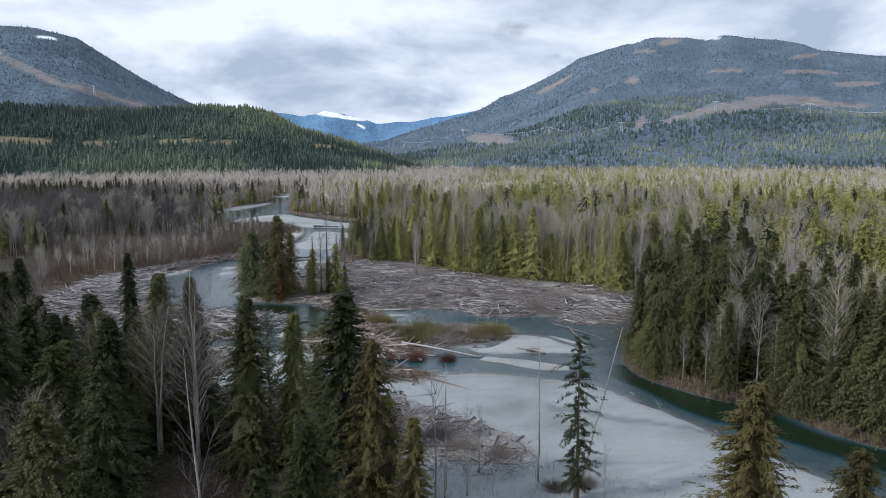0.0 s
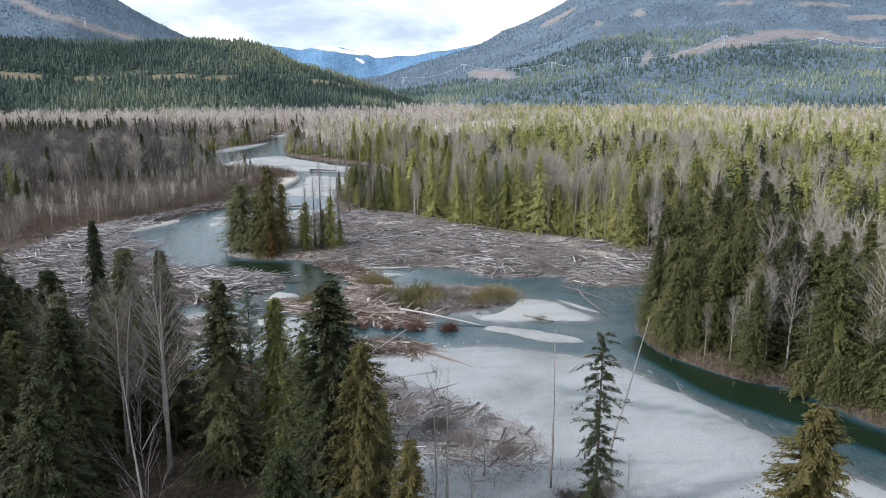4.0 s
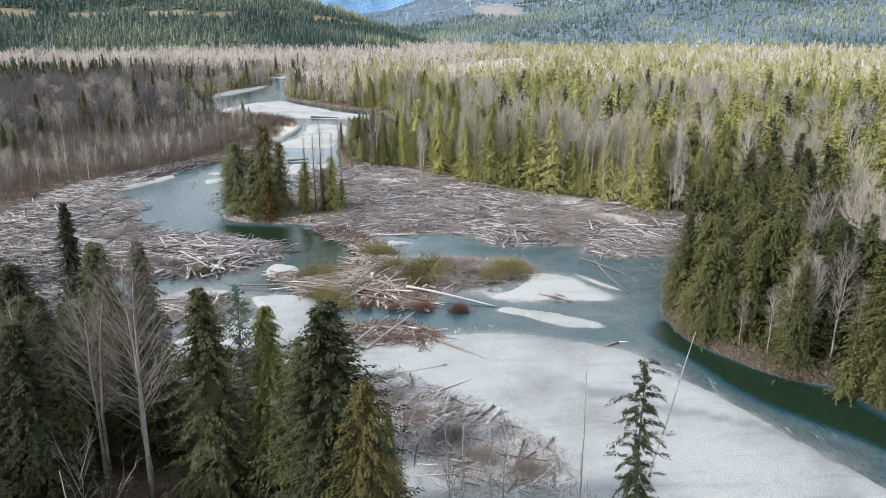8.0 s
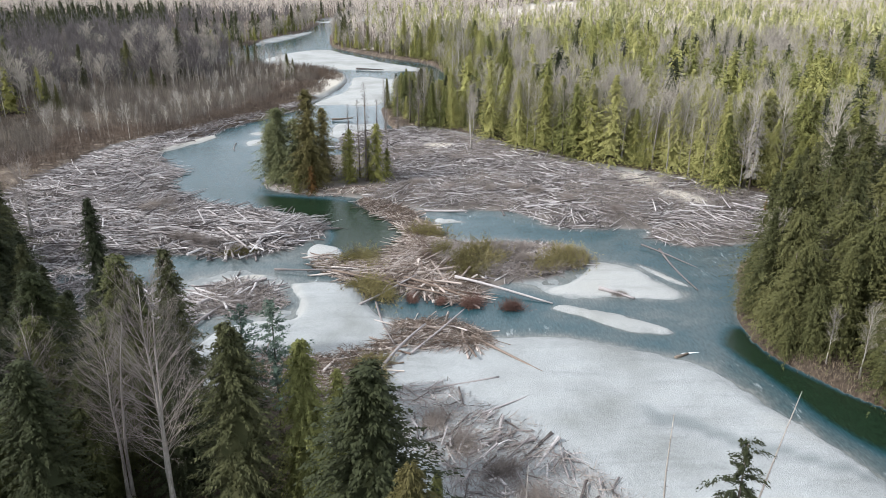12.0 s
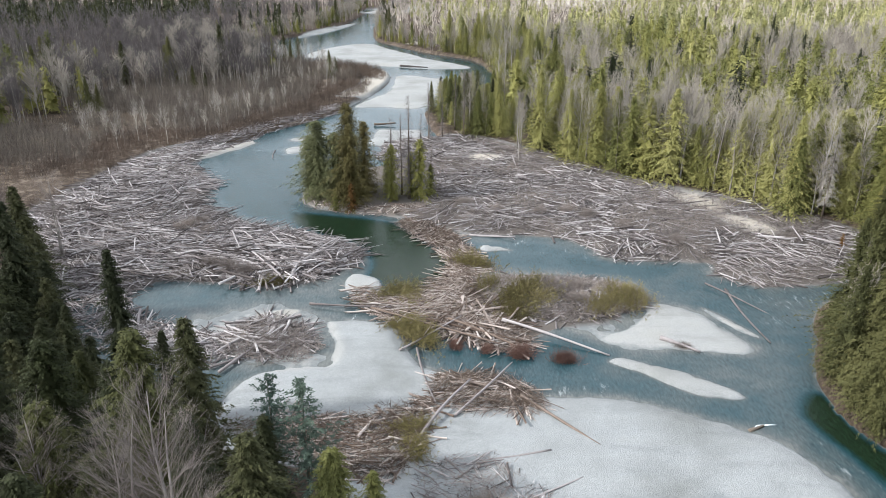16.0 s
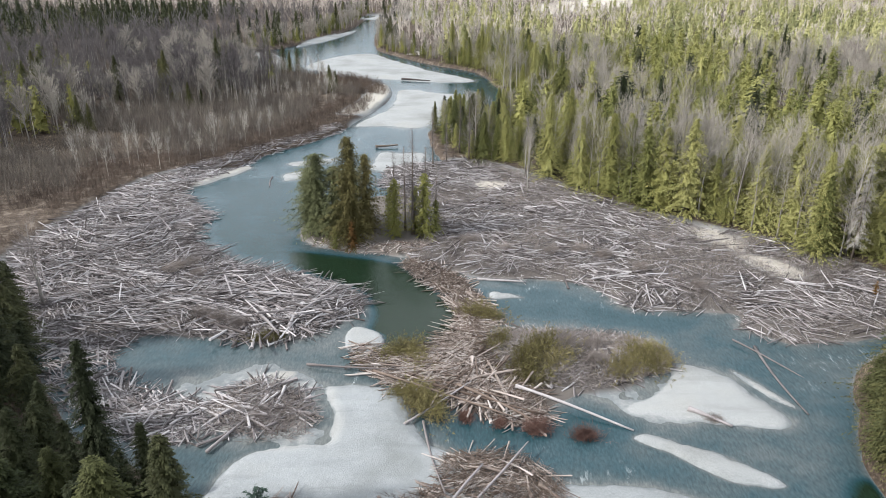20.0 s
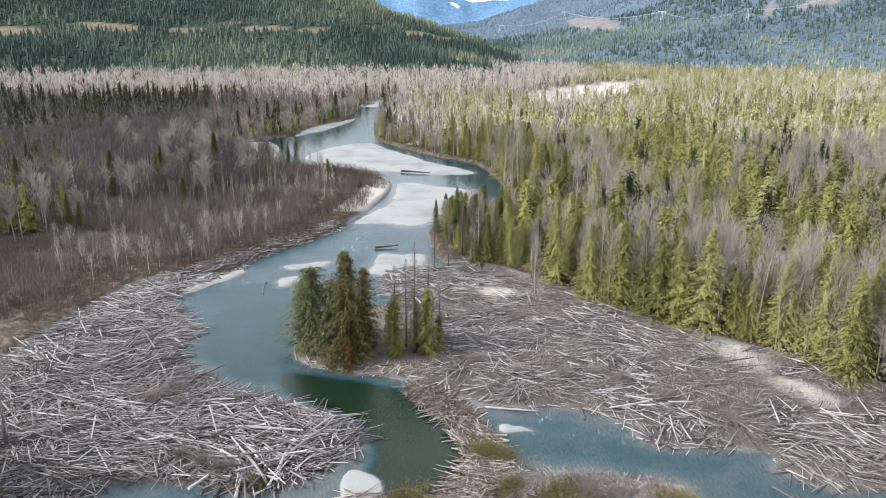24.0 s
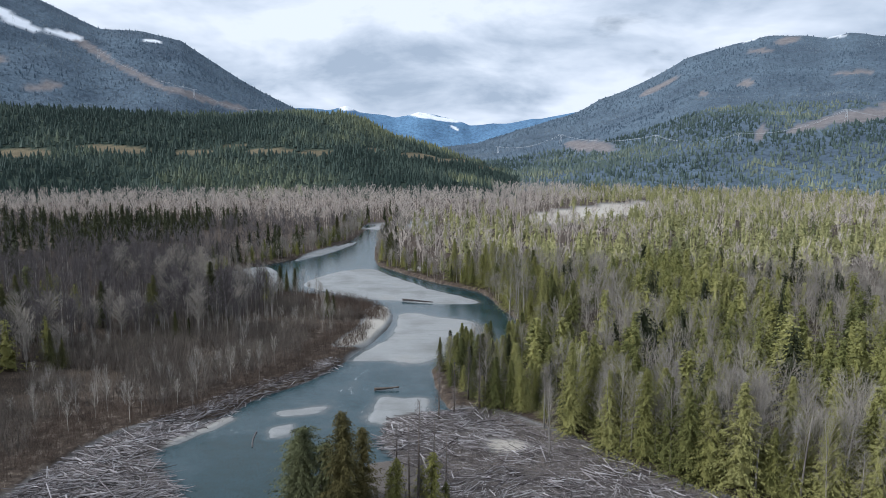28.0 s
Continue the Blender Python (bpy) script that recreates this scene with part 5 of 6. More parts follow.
pile_up(jam, [(-96, 216), (-78, 212), (-70, 201), (-60, 195), (-50, 191), (-46, 186), (-56, 179), (-68, 184), (-84, 197)], -25, 420, 160, 1600, LOGS_GREY, GREY_PILE, 81, 1.2, 1.0, (4, 11), 0.0, (-60, 190))
jam = thing("log_jam", "heap of driftwood stranded on the gravel bar", "log jam", "log jams")
pile_up(jam, [(-3, 176), (6, 178), (14, 171), (13, 165), (2, 165), (-5, 170)], 60, 105, 80, 1300, LOGS_WARM, WARM_PILE, 77, 2.2, 1.7, (3, 11), 0.0, (3, 170), 0.8)
jam = thing("log_jam", "heap of brown driftwood at the forest edge", "log jam", "log jams")
pile_up(jam, [(-30, 166), (-20, 162), (-12, 165), (-4, 169), (-5, 160), (-8, 150), (-16, 146), (-28, 156)], 15, 260, 120, 700, LOGS_WARM, WARM_PILE, 78, 1.0, 1.0, (3, 9), 0.0, (-8, 158))
jam = thing("log_jam", "grey branch debris along the gravel edge", "log jam", "log jams")
pile_up(jam, [(-4, 152), (4, 153), (12, 145), (20, 136), (28, 124), (22, 116), (10, 118), (2, 132), (-6, 142)], -40, 170, 80, 1500, LOGS_GREY, GREY_PILE, 79, 1.2, 0.8, (3, 8), 0.0, (10, 130))
jam = thing("log_jam", "driftwood washed up on the island shore", "log jam", "log jams")
pile_up(jam, [(-46, 269), (-39, 265), (-27, 262), (-17, 261), (-10, 265), (-14, 268), (-26, 266.5), (-38, 269)], 8, 90, 60, 700, LOGS_WARM, WARM_PILE, 82, 1.2, 0.5, (2, 7), 0.0, (-28, 263))
jam = thing("log_jam", "line of driftwood along the far bank", "log jam", "log jams")
pile_up(jam, [(-96, 324), (-84, 342), (-82, 356), (-76, 368), (-64, 386), (-56, 406), (-62, 410), (-74, 387), (-88, 368), (-96, 353), (-106, 335)], 52, 620, 140, 1600, LOGS_GREY, GREY_PILE, 80, 0.5, 0.7, (3, 9), 0.0, (-84, 340))


def debris_mat(outline_, spacing, low_, high_, mat, label):
    """Fine broken branches and brush matted under a jam."""
    line = loop(outline_, 4)
    p = sprinkle(line[:, 0].min(), line[:, 0].max(), line[:, 1].min(), line[:, 1].max(), spacing)
    p = p[inside(line, p[:, 0], p[:, 1], 10) > 0.3]
    h = low_ + (high_ - low_) * frng.random((len(p), 16))
    way = unit(np.concatenate([frng.normal(0, 1.0, (h.size, 2)), 0.15 + 0.35 * frng.random((h.size, 1))], -1))
    at = np.repeat(np.column_stack([p, np.maximum(level(p[:, 0], p[:, 1]), 0.0)]), 16, 0) + np.column_stack([frng.normal(0, spacing * 0.6, (h.size, 2)), 0.9 * frng.random(h.size)])
    tagged(new("branch_mat", mesh("branch_mat", *blades(at, way, h.ravel(), 0.05, frng), mat)), label, "debris", kind="stuff")


CENTRE_JAM = [(-22, 206), (-14, 197), (-4, 193), (8, 186), (14, 187), (13, 195), (8, 203), (5, 212), (4, 222), (-2, 224), (-6, 214), (-14, 210)]
debris_mat(CENTRE_JAM, 1.3, 0.8, 2.0, BRUSH, "brown matted branches under the mid-river log jam")
debris_mat([(-4, 176), (6, 178), (13, 171), (13, 166), (2, 165), (-5, 170)], 1.0, 0.7, 2.0, BRUSH, "brown matted branches under a driftwood heap")
debris_mat([(-38, 161), (-20, 162), (-12, 166), (-4, 168), (-6, 158), (-9, 149), (-20, 148), (-33, 154)], 1.1, 0.7, 2.2, BRUSH, "brown matted branches at the forest edge")
debris_mat([(-48, 190), (-41, 197), (-33, 195), (-27, 186), (-30, 180), (-42, 181)], 1.1, 0.7, 2.0, MAT_BRUSH, "grey matted branches beside the ponds")
debris_mat([(4, 218), (20, 220), (34, 218), (41, 211), (38, 204), (28, 199), (18, 197), (8, 201)], 1.0, 0.8, 2.6, MAT_BRUSH, "grey-brown matted brush on the debris island")
debris_mat([(-18, 256), (-10, 256), (-2, 246), (4, 232), (5, 222), (-1, 221), (-5, 231), (-9, 241), (-15, 249)], 1.1, 0.7, 2.0, BRUSH, "brown matted branches in the driftwood arm")
debris_mat([(-4, 152), (5, 152), (14, 144), (22, 134), (28, 122), (24, 110), (12, 112), (2, 130), (-6, 142)], 2.1, 0.8, 2.6, MAT_BRUSH, "brown brush matted with branches at the gravel edge")


def big_log(name, label, a, b, radius, mat, seed, root=False, group="stranded logs"):
    rng = np.random.default_rng(seed)
    a, b = Vector(a), Vector(b)
    way = (b - a)
    v, f = log_arrays(rng, way.length, radius * 0.85, 9, 8, 0.022, root)
    ob = new(name, mesh(name, v, f, mat, True))
    ob.matrix_world = Matrix.Translation((a + b) / 2) @ way.to_track_quat("X", "Z").to_matrix().to_4x4()
    return tagged(ob, label, "log", group)


big_log("driftwood_log", "long pale log lying out over the channel", (8.5, 195.4, 1.6), (28.4, 184.4, 0.25), 0.38, GREY_LOG, 1, True)
big_log("driftwood_log", "long straight pale log on the log jam", (-7, 196, 1.5), (13, 187, 1.2), 0.32, WARM_LOG, 2)
big_log("driftwood_log", "long straight pale log on the log jam", (-12, 200, 1.6), (6, 191, 1.6), 0.3, WARM_LOG, 3)
big_log("driftwood_log", "slender pale log lying over the pond edge", (-32.8, 203.7, 0.6), (-14.8, 201.4, 1.2), 0.3, GREY_LOG, 4)
big_log("driftwood_log", "broken log lying on the gravel bar", (-8.5, 185.7, 0.7), (-4.1, 166.2, 1.2), 0.26, GREY_LOG, 5)
big_log("driftwood_log", "thick pale log propped on a driftwood heap", (-6.5, 157.0, 0.7), (1.7, 172.2, 2.4), 0.36, GREY_LOG, 6)
big_log("driftwood_log", "dead tree with broken branches lying on gravel", (10.4, 169.1, 1.0), (21.8, 156.5, 0.7), 0.36, WARM_LOG, 7, True)
big_log("driftwood_log", "dark log leaning from the bank into water", (-71, 332, 0.3), (-69, 320, 0.1), 0.3, TWIG, 8)
big_log("driftwood_log", "waterlogged log breaking the river surface", (46.6, 161.6, 0.05), (49.4, 162.9, 0.2), 0.4, BARK, 9)
big_log("driftwood_log", "drowned tree trunk lying in the river", (60, 214, 0.5), (61, 190, 0.05), 0.3, TWIG, 10, True)
big_log("driftwood_log", "drowned tree trunk lying in the river", (56, 216, 0.5), (66, 202, 0.02), 0.24, TWIG, 11)
big_log("driftwood_log", "root stump stranded on the sandbar", (39.5, 190.5, 0.7), (46, 186, 0.35), 0.5, GREY_LOG, 12, True)
big_log("driftwood_log", "long grey log at the edge of the jam", (2, 246, 0.7), (14, 243.5, 0.5), 0.38, GREY_LOG, 13)
big_log("driftwood_log", "long grey log at the edge of the jam", (30, 243, 0.7), (41, 229, 0.3), 0.38, GREY_LOG, 14)
big_log("driftwood_log", "dark log stranded on a gravel shoal", (-38, 374, 0.8), (-29, 376, 0.9), 0.6, BARK, 15, True)
big_log("driftwood_log", "grey log stranded on the far bar", (-40, 538, 0.9), (-22, 533, 0.8), 0.6, GREY_LOG, 16, True)
big_log("driftwood_log", "dark log standing off the island tip", (-47, 270, -0.3), (-49, 277, 1.6), 0.45, GREY_LOG, 17)
big_log("driftwood_log", "thin grey log lying on damp gravel", (2, 152, 0.8), (14, 155, 0.7), 0.3, GREY_LOG, 18)
big_log("driftwood_log", "thin grey log lying on damp gravel", (10, 144, 0.8), (18, 149, 0.75), 0.22, GREY_LOG, 19)
big_log("driftwood_log", "dark grey log lying between the ponds", (-44, 176, 0.3), (-38, 190, 0.6), 0.35, GREY_LOG, 20)
big_log("driftwood_log", "pale log propped steeply on a driftwood heap", (-0.8, 163.4, 0.9), (9.4, 178.2, 2.2), 0.3, GREY_LOG, 31)
big_log("driftwood_log", "long straight pale log on the log jam", (-2.6, 195.6, 1.6), (12.7, 184.3, 1.0), 0.34, WARM_LOG, 32)
big_log("driftwood_log", "long straight pale log on the log jam", (-18.9, 199.8, 2.0), (7.8, 185.5, 1.5), 0.3, WARM_LOG, 33)
big_log("driftwood_log", "pale log lying across the log jam", (-11.8, 184.5, 0.8), (0.1, 196.1, 2.0), 0.26, GREY_LOG, 34)
big_log("driftwood_log", "pale log lying across the log jam", (4.9, 197.7, 1.2), (-4.8, 207.9, 1.4), 0.26, WARM_LOG, 35)

v, f = tube(np.stack([np.linspace(0, 1, 9) * 4.2, 0.4 * np.sin(np.linspace(0, 3, 9)), np.zeros(9)], -1), np.array([0.1, 0.25, 0.42, 0.34, 0.2, 0.26, 0.14, 0.1, 0.03]), 8)
foam = new("white_water", mesh("white_water", v * np.array([1, 1, 0.3]), f, FOAM, True))
foam.matrix_world = pose(47.6, 162.3, 0.02, 0, 0, 14)
tagged(foam, "white water breaking round a sunken log", "rapid")


# ---------------------------------------------------------------- standing trees
arng = np.random.default_rng(90)


def conifer_tree(name, label, h, r, mat, droop, base, power, seed, branches=110, sprays=13, size=1.0, group="", lean=0.008, core=0.4, fan=0.8, slim=0.2, wild=1.0):
    """trunk and crown of one conifer, standing at the origin."""
    rng = np.random.default_rng(seed)
    tree = thing(name, label, "tree", group)
    part("trunk", mesh("trunk", *trunk_arrays(rng, h * 0.96, h * 0.0125, 8, 6, lean), BARK, True), tree)
    part("crown", mesh("crown", *conifer(rng, h, r, branches, sprays, size, droop, base, power, fan, core, slim, wild), mat), tree)
    return tree


def bare_tree(name, label, h, reach, seed, limbs=26, per_limb=6, per_branch=5, thick=1.0, low=0.3, group="", stems=1, twig=None, rise=0.9):
    rng = np.random.default_rng(seed)
    tree = thing(name, label, "tree", group)
    for k in range(stems):
        v, f = trunk_arrays(rng, h * (1 - 0.12 * k), h * 0.0105, 8, 7, 0.03, 0.1)
        off = np.array([0.6 * k, 0.4 * k * (-1) ** k, 0]) * (1 if stems > 1 else 0)
        part("trunk", mesh("trunk", v + off, f, PALE_BARK, True), tree)
        v, f = bare_crown(rng, h * (1 - 0.12 * k), reach, limbs, per_limb, per_branch, thick, low, rise)
        part("crown", mesh("crown", v + off, f, twig or TWIG), tree, "leafless grey twigs")
    return tree


def snag(name, label, a, b, radius, seed, stubs=26):
    """A dead standing or leaning trunk with broken stubs."""
    rng = np.random.default_rng(seed)
    a, b = np.array(a, float), np.array(b, float)
    h = np.linalg.norm(b - a)
    tree = thing(name, label, "dead tree", "dead snags", at=tuple(a))
    t = np.linspace(0, 1, 8)
    path = (b - a)[None] * t[:, None]
    path[1:-1, :2] += rng.normal(0, 0.06, (6, 2))
    part("trunk", mesh("trunk", *tube(path, radius * (1 - 0.8 * t), 7), PALE_BARK, True), tree)
    s = 0.3 + 0.7 * rng.random(stubs)
    az = rng.random(stubs) * 6.28
    way = unit(np.stack([np.cos(az), np.sin(az), rng.normal(0.1, 0.25, stubs)], -1))
    part("branch_stub", mesh("branch_stub", *spikes((b - a)[None] * s[:, None], way, 0.4 + 1.3 * rng.random(stubs) * (1.2 - s), np.full(stubs, 0.03)), TWIG), tree, "short broken branch stubs")
    return tree


def put(tree, x, y, scale=1.0, turn=0.0, up=1.0, z=None):
    z = float(level(x, y)[0]) - 0.15 if z is None else z
    return pose(x, y, z, 0, 0, turn) @ Matrix.Diagonal((scale, scale, scale * up, 1))


def copy_of(ob, m):
    """A copy at the pose and scale m, whatever the scale of the first one."""
    return copy_thing(ob, m @ Matrix.Diagonal((1 / ob.scale.x, 1 / ob.scale.y, 1 / ob.scale.z, 1)))


def plant(models, spots, wide=1.0):
    """The models themselves at the first spots, copies at the others: rows x, y, height factor, width factor."""
    for n, (x, y, s, w) in enumerate(spots):
        w = w * wide
        m = put(None, x, y, s * w, float(arng.random() * 360), 1 / w)
        ob = models[n % len(models)]
        if n < len(models):
            ob.matrix_basis = m
        else:
            copy_of(ob, m)


# foreground forest
G = "foreground conifers"
cedars = [conifer_tree("cedar_tree", "tall cedar with drooping sprays, olive-green darkened for cloud shade", 26, 5.2, SHADED_CEDAR, 0.45, 0.01, 0.66, 200 + k, 560, 46, 0.44, G, core=0.55, slim=0.17, wild=0.7) for k in range(3)]
low = conifer_tree("fir_sapling", "low dark fir on the forest edge", 11, 3.6, FIR, 0.42, 0.0, 0.6, 219, 140, 40, 0.6, "young firs", core=0.45, slim=0.13)
low.matrix_basis = put(None, -62, 168, 1.0)
for x, y, s in ((-68, 171, 1.1), (-74, 180, 1.0), (-80, 188, 1.1), (-58, 160, 1.0), (-52, 164, 0.8), (-86, 198, 1.1), (-76, 170, 1.3), (-66, 158, 1.1), (-92, 206, 1.1), (-72, 163, 1.2), (-84, 182, 1.4), (-98, 216, 1.2), (-48, 158, 0.8), (-62, 176, 0.7), (-88, 190, 1.3), (-104, 224, 1.2)):
    copy_of(low, put(None, x, y, s, float(arng.random() * 360)))
firs = [conifer_tree("fir_tree", "tall dark green fir at the forest edge", 28, 5.0, FIR, 0.42, 0.02, 0.68, 210 + k, 520, 46, 0.46, G, core=0.5, slim=0.17, wild=0.7) for k in range(3)]
# lighter foliage offsets the shade that taller trees cast here
bright = conifer_tree("cedar_tree", "tall yellow-green red cedar with dense drooping sprays", 26, 5.4, LIT_CEDAR, 0.6, 0.01, 0.62, 206, 640, 46, 0.4, G, core=0.6, slim=0.18, wild=0.5)
bright.matrix_basis = put(None, -12.8, 121, 1.22, 0, 0.82)
copy_of(bright, put(None, 2.5, 112, 0.55, 40))
copy_of(bright, put(None, -9.5, 126, 0.8, 110, 0.9))
plant(cedars, [(-38, 135, 1.2, 1.0), (-52, 140, 1.03, 1.05), (-57, 156, 0.6, 1.0), (-62, 120, 1.1, 1.1), (-75, 150, 1.0, 1.1), (-44, 104, 1.0, 1.1),
               (-84, 175, 1.0, 1.0), (-36, 80, 1.0, 1.1), (-90, 130, 1.0, 1.1), (-8, 84, 0.8, 1.1), (-100, 190, 0.95, 1.0), (-68, 96, 1.1, 1.1), (-52, 74, 1.0, 1.1), (-112, 208, 0.9, 1.0), (-118, 165, 1.0, 1.0), (-28, 70, 0.85, 1.0), (-12, 74, 0.75, 1.0), (-60, 146, 0.6, 1.0), (-44, 148, 0.6, 1.0), (-80, 134, 1.0, 1.0), (-104, 148, 1.05, 1.0), (-48, 118, 0.9, 1.0), (-134, 214, 0.9, 1.0), (-46, 128, 1.0, 1.0), (-58, 128, 1.05, 1.0), (-66, 134, 1.0, 1.0), (-40, 126, 0.8, 0.9)], 1.5)
plant(firs, [(-3.8, 104, 1.17, 1.15), (-34, 141, 1.05, 0.8), (-46, 160, 0.6, 0.8), (-20, 118, 1.07, 0.9), (-65, 161, 0.65, 0.9), (-50, 156, 1.15, 0.55), (-24, 136, 0.68, 0.9), (-30, 128, 0.9, 0.9), (-72, 136, 1.1, 1.0),
             (-56, 112, 1.1, 1.0), (-96, 160, 1.1, 1.0), (-82, 112, 1.1, 1.0), (-32, 88, 1.0, 1.0), (-106, 178, 1.05, 0.9), (-70, 176, 0.45, 0.9), (-88, 192, 0.95, 0.9), (-94, 206, 0.9, 0.9), (-128, 190, 1.0, 1.0), (-78, 80, 1.0, 1.0), (-40, 114, 1.0, 1.0), (-54, 94, 1.0, 1.0), (-66, 108, 1.1, 1.0), (-88, 98, 1.1, 1.0), (-78, 164, 0.85, 0.9), (-110, 132, 1.1, 1.0), (-40, 66, 0.85, 1.0), (-20, 62, 0.7, 1.0), (-122, 200, 0.85, 0.9), (-52, 124, 0.95, 0.9), (-62, 142, 0.95, 0.9), (-44, 140, 0.85, 0.9)], 1.6)
olive = conifer_tree("hemlock_tree", "olive-brown hemlock with long ragged boughs", 27, 6.8, OLIVE, 0.34, 0.02, 0.6, 221, 300, 70, 0.7, G, core=0.45, slim=0.12)
olive.matrix_basis = put(None, 0, 97, 1.0)
copy_of(olive, put(None, 45.0, 79.2, 1.3, 80, 0.72))
copy_of(olive, put(None, 5, 88, 0.7, 130))
copy_of(olive, put(None, 46, 62, 0.9, 200))
pine = conifer_tree("pine_tree", "open blue-green pine with tufted boughs", 23, 4.4, PINE, -0.05, 0.25, 0.45, 222, 60, 34, 0.8, G, fan=1.3, core=0.05, slim=0.15)
pine.matrix_basis = put(None, -19.5, 138, 1.0)
copy_of(pine, put(None, -26, 146, 0.8, 60))
bar_tree = conifer_tree("spruce_tree", "lone sparse spruce on the edge of the gravel bar", 25, 4.0, FIR, 0.42, 0.08, 0.42, 223, 95, 70, 0.6, "", 0.01, 0.06, 0.8, 0.12, 2.0)
bar_tree.matrix_basis = put(None, 30.2, 101.5, 1.04)
alder = [bare_tree("alder_tree", "tall leafless alder with pale twin trunks", 31, 5.2, 230 + k, 40, 8, 9, 0.5, 0.34, "leafless foreground trees", 2, MAT_BRUSH, 0.7) for k in range(2)]
plant(alder, [(-28.3, 117.5, 1.1, 1.0), (-36, 124, 0.85, 1.0), (-46, 126, 0.8, 1.0), (-88, 150, 0.9, 1.0), (-60, 132, 0.85, 1.0), (-42, 92, 0.7, 1.2), (-104, 214, 0.8, 1.0), (-98, 226, 0.7, 1.0)])
thin = bare_tree("alder_tree", "thin leafless sapling beside the gravel", 20, 3.2, 236, 26, 6, 4, 0.8, 0.1, "leafless foreground trees")
plant([thin], [(-18.6, 77.0, 1.6, 0.75), (9, 100, 1.05, 0.8), (14, 104, 0.7, 0.9), (11, 106, 0.6, 0.8), (32, 104, 0.5, 0.8), (34, 100, 0.45, 0.8), (17, 112, 0.55, 1.0), (4, 112, 0.7, 1.0), (50, 70, 0.8, 1.0)])
snag("dead_snag", "bare grey dead trunk standing beside the bar", (25.9, 108, 0.2), (25.9, 108.2, 25), 0.2, 241)
snag("dead_snag", "dead pale trunk leaning over the gravel bar", (31, 104.5, 0.2), (40.1, 111.1, 25.4), 0.2, 242, 20)
snag("dead_snag", "slim dead trunk at the forest edge", (10.5, 103, 0.5), (10.8, 103.2, 23), 0.16, 243, 40)

# island
G = "island conifers"
isl = [conifer_tree("cedar_tree", "grey-green cedar on the small river island", 24, 7.8, ISLE, 0.35, 0.0, 0.3, 250, 420, 26, 1.0, G, core=0.3, slim=0.14, wild=1.7),
       conifer_tree("cedar_tree", "tall olive-brown cedar on the small river island", 31, 6.4, OLIVE, 0.4, 0.0, 0.42, 251, 460, 24, 1.0, G, core=0.3, slim=0.14, wild=1.5)]
isl[0].matrix_basis = put(None, -43.5, 275, 1.0)
isl[1].matrix_basis = put(None, -32.8, 267, 1.0)
copy_of(isl[0], put(None, -38, 274, 0.86, 70))
copy_of(isl[0], put(None, -47, 282, 0.74, 150))
copy_of(isl[0], put(None, -35, 282, 0.8, 210))
copy_of(isl[1], put(None, -29.5, 276, 0.76, 30))
young = conifer_tree("cedar_tree", "thin yellow-green cedar on the small river island", 17.5, 3.8, CEDAR, 0.45, 0.0, 0.45, 256, 190, 16, 0.85, G, core=0.25, slim=0.15, wild=1.6)
young.matrix_basis = put(None, -21, 272, 1.0)
for x, y, s in ((-12.5, 272, 1.1), (-15.5, 276, 0.8), (-23, 279, 0.7), (-9.5, 275, 0.6), (-37, 265, 0.4)):
    copy_of(young, put(None, x, y, s, float(arng.random() * 360)))
bank = conifer_tree("cedar_tree", "broad cedar overhanging the deep channel", 19, 7.4, BANK_CEDAR, 0.55, 0.0, 0.4, 252, 460, 36, 0.62, "bank cedars", core=0.36, slim=0.15)
bank.matrix_basis = put(None, 70.5, 166, 1.0)
for x, y, s in ((72, 174, 1.15), (70, 160.5, 0.7), (78, 182, 1.25), (80, 172, 1.3), (79, 163, 1.25), (93, 149, 1.2), (97, 140, 1.35), (94, 130, 1.3), (88, 156, 1.35), (98, 120, 1.4), (104, 112, 1.4), (108, 100, 1.4)):
    copy_of(bank, put(None, x, y, s, float(arng.random() * 360)))
bush = conifer_tree("cedar_sapling", "low olive-green cedar sapling overhanging the channel", 7, 2.9, BANK_CEDAR, 0.5, 0.0, 0.45, 258, 150, 18, 0.55, "bank saplings", core=0.36, slim=0.15)
bush.matrix_basis = put(None, 76, 197, 1.0)
for k, (x, y) in enumerate(zip(np.interp(np.arange(46), [0, 9, 15, 20, 32, 45], [74, 65.5, 65, 76, 88, 116]), np.interp(np.arange(46), [0, 9, 15, 20, 32, 45], [196, 176, 160, 143.5, 127, 74]))):
    if 138 < y < 159:
        continue
    copy_of(bush, put(None, x + 1.2 + 1.6 * arng.random(), y + 1.5 * arng.random(), 0.6 + 0.9 * arng.random(), float(arng.random() * 360), 0.9))
rust = conifer_tree("cedar_sapling", "rust-coloured young cedar on the island shore", 9, 1.9, RUST, 0.5, 0.02, 0.5, 253, 50, 9, 0.8)
rust.matrix_basis = put(None, -32, 263.5, 1.0)
copy_of(rust, put(None, 97, 238, 0.5, 40))
dead = conifer_tree("dead_conifer", "tall grey dead conifer with fine bare twigs", 28, 2.9, TWIG, 0.25, 0.1, 0.7, 254, 90, 22, 0.9, "island snags", core=0.02, slim=0.035)
dead.matrix_basis = put(None, -15.9, 273, 1.15)
for x, y, s in ((-12.4, 276.6, 0.93), (-21.1, 273.8, 0.9), (-18.4, 276.4, 0.93), (-9.5, 279, 0.8), (-13, 343, 0.85), (-3, 361, 0.8), (0.6, 352, 0.95), (-8, 350, 0.7)):
    copy_of(dead, put(None, x, y, s, float(arng.random() * 360)))
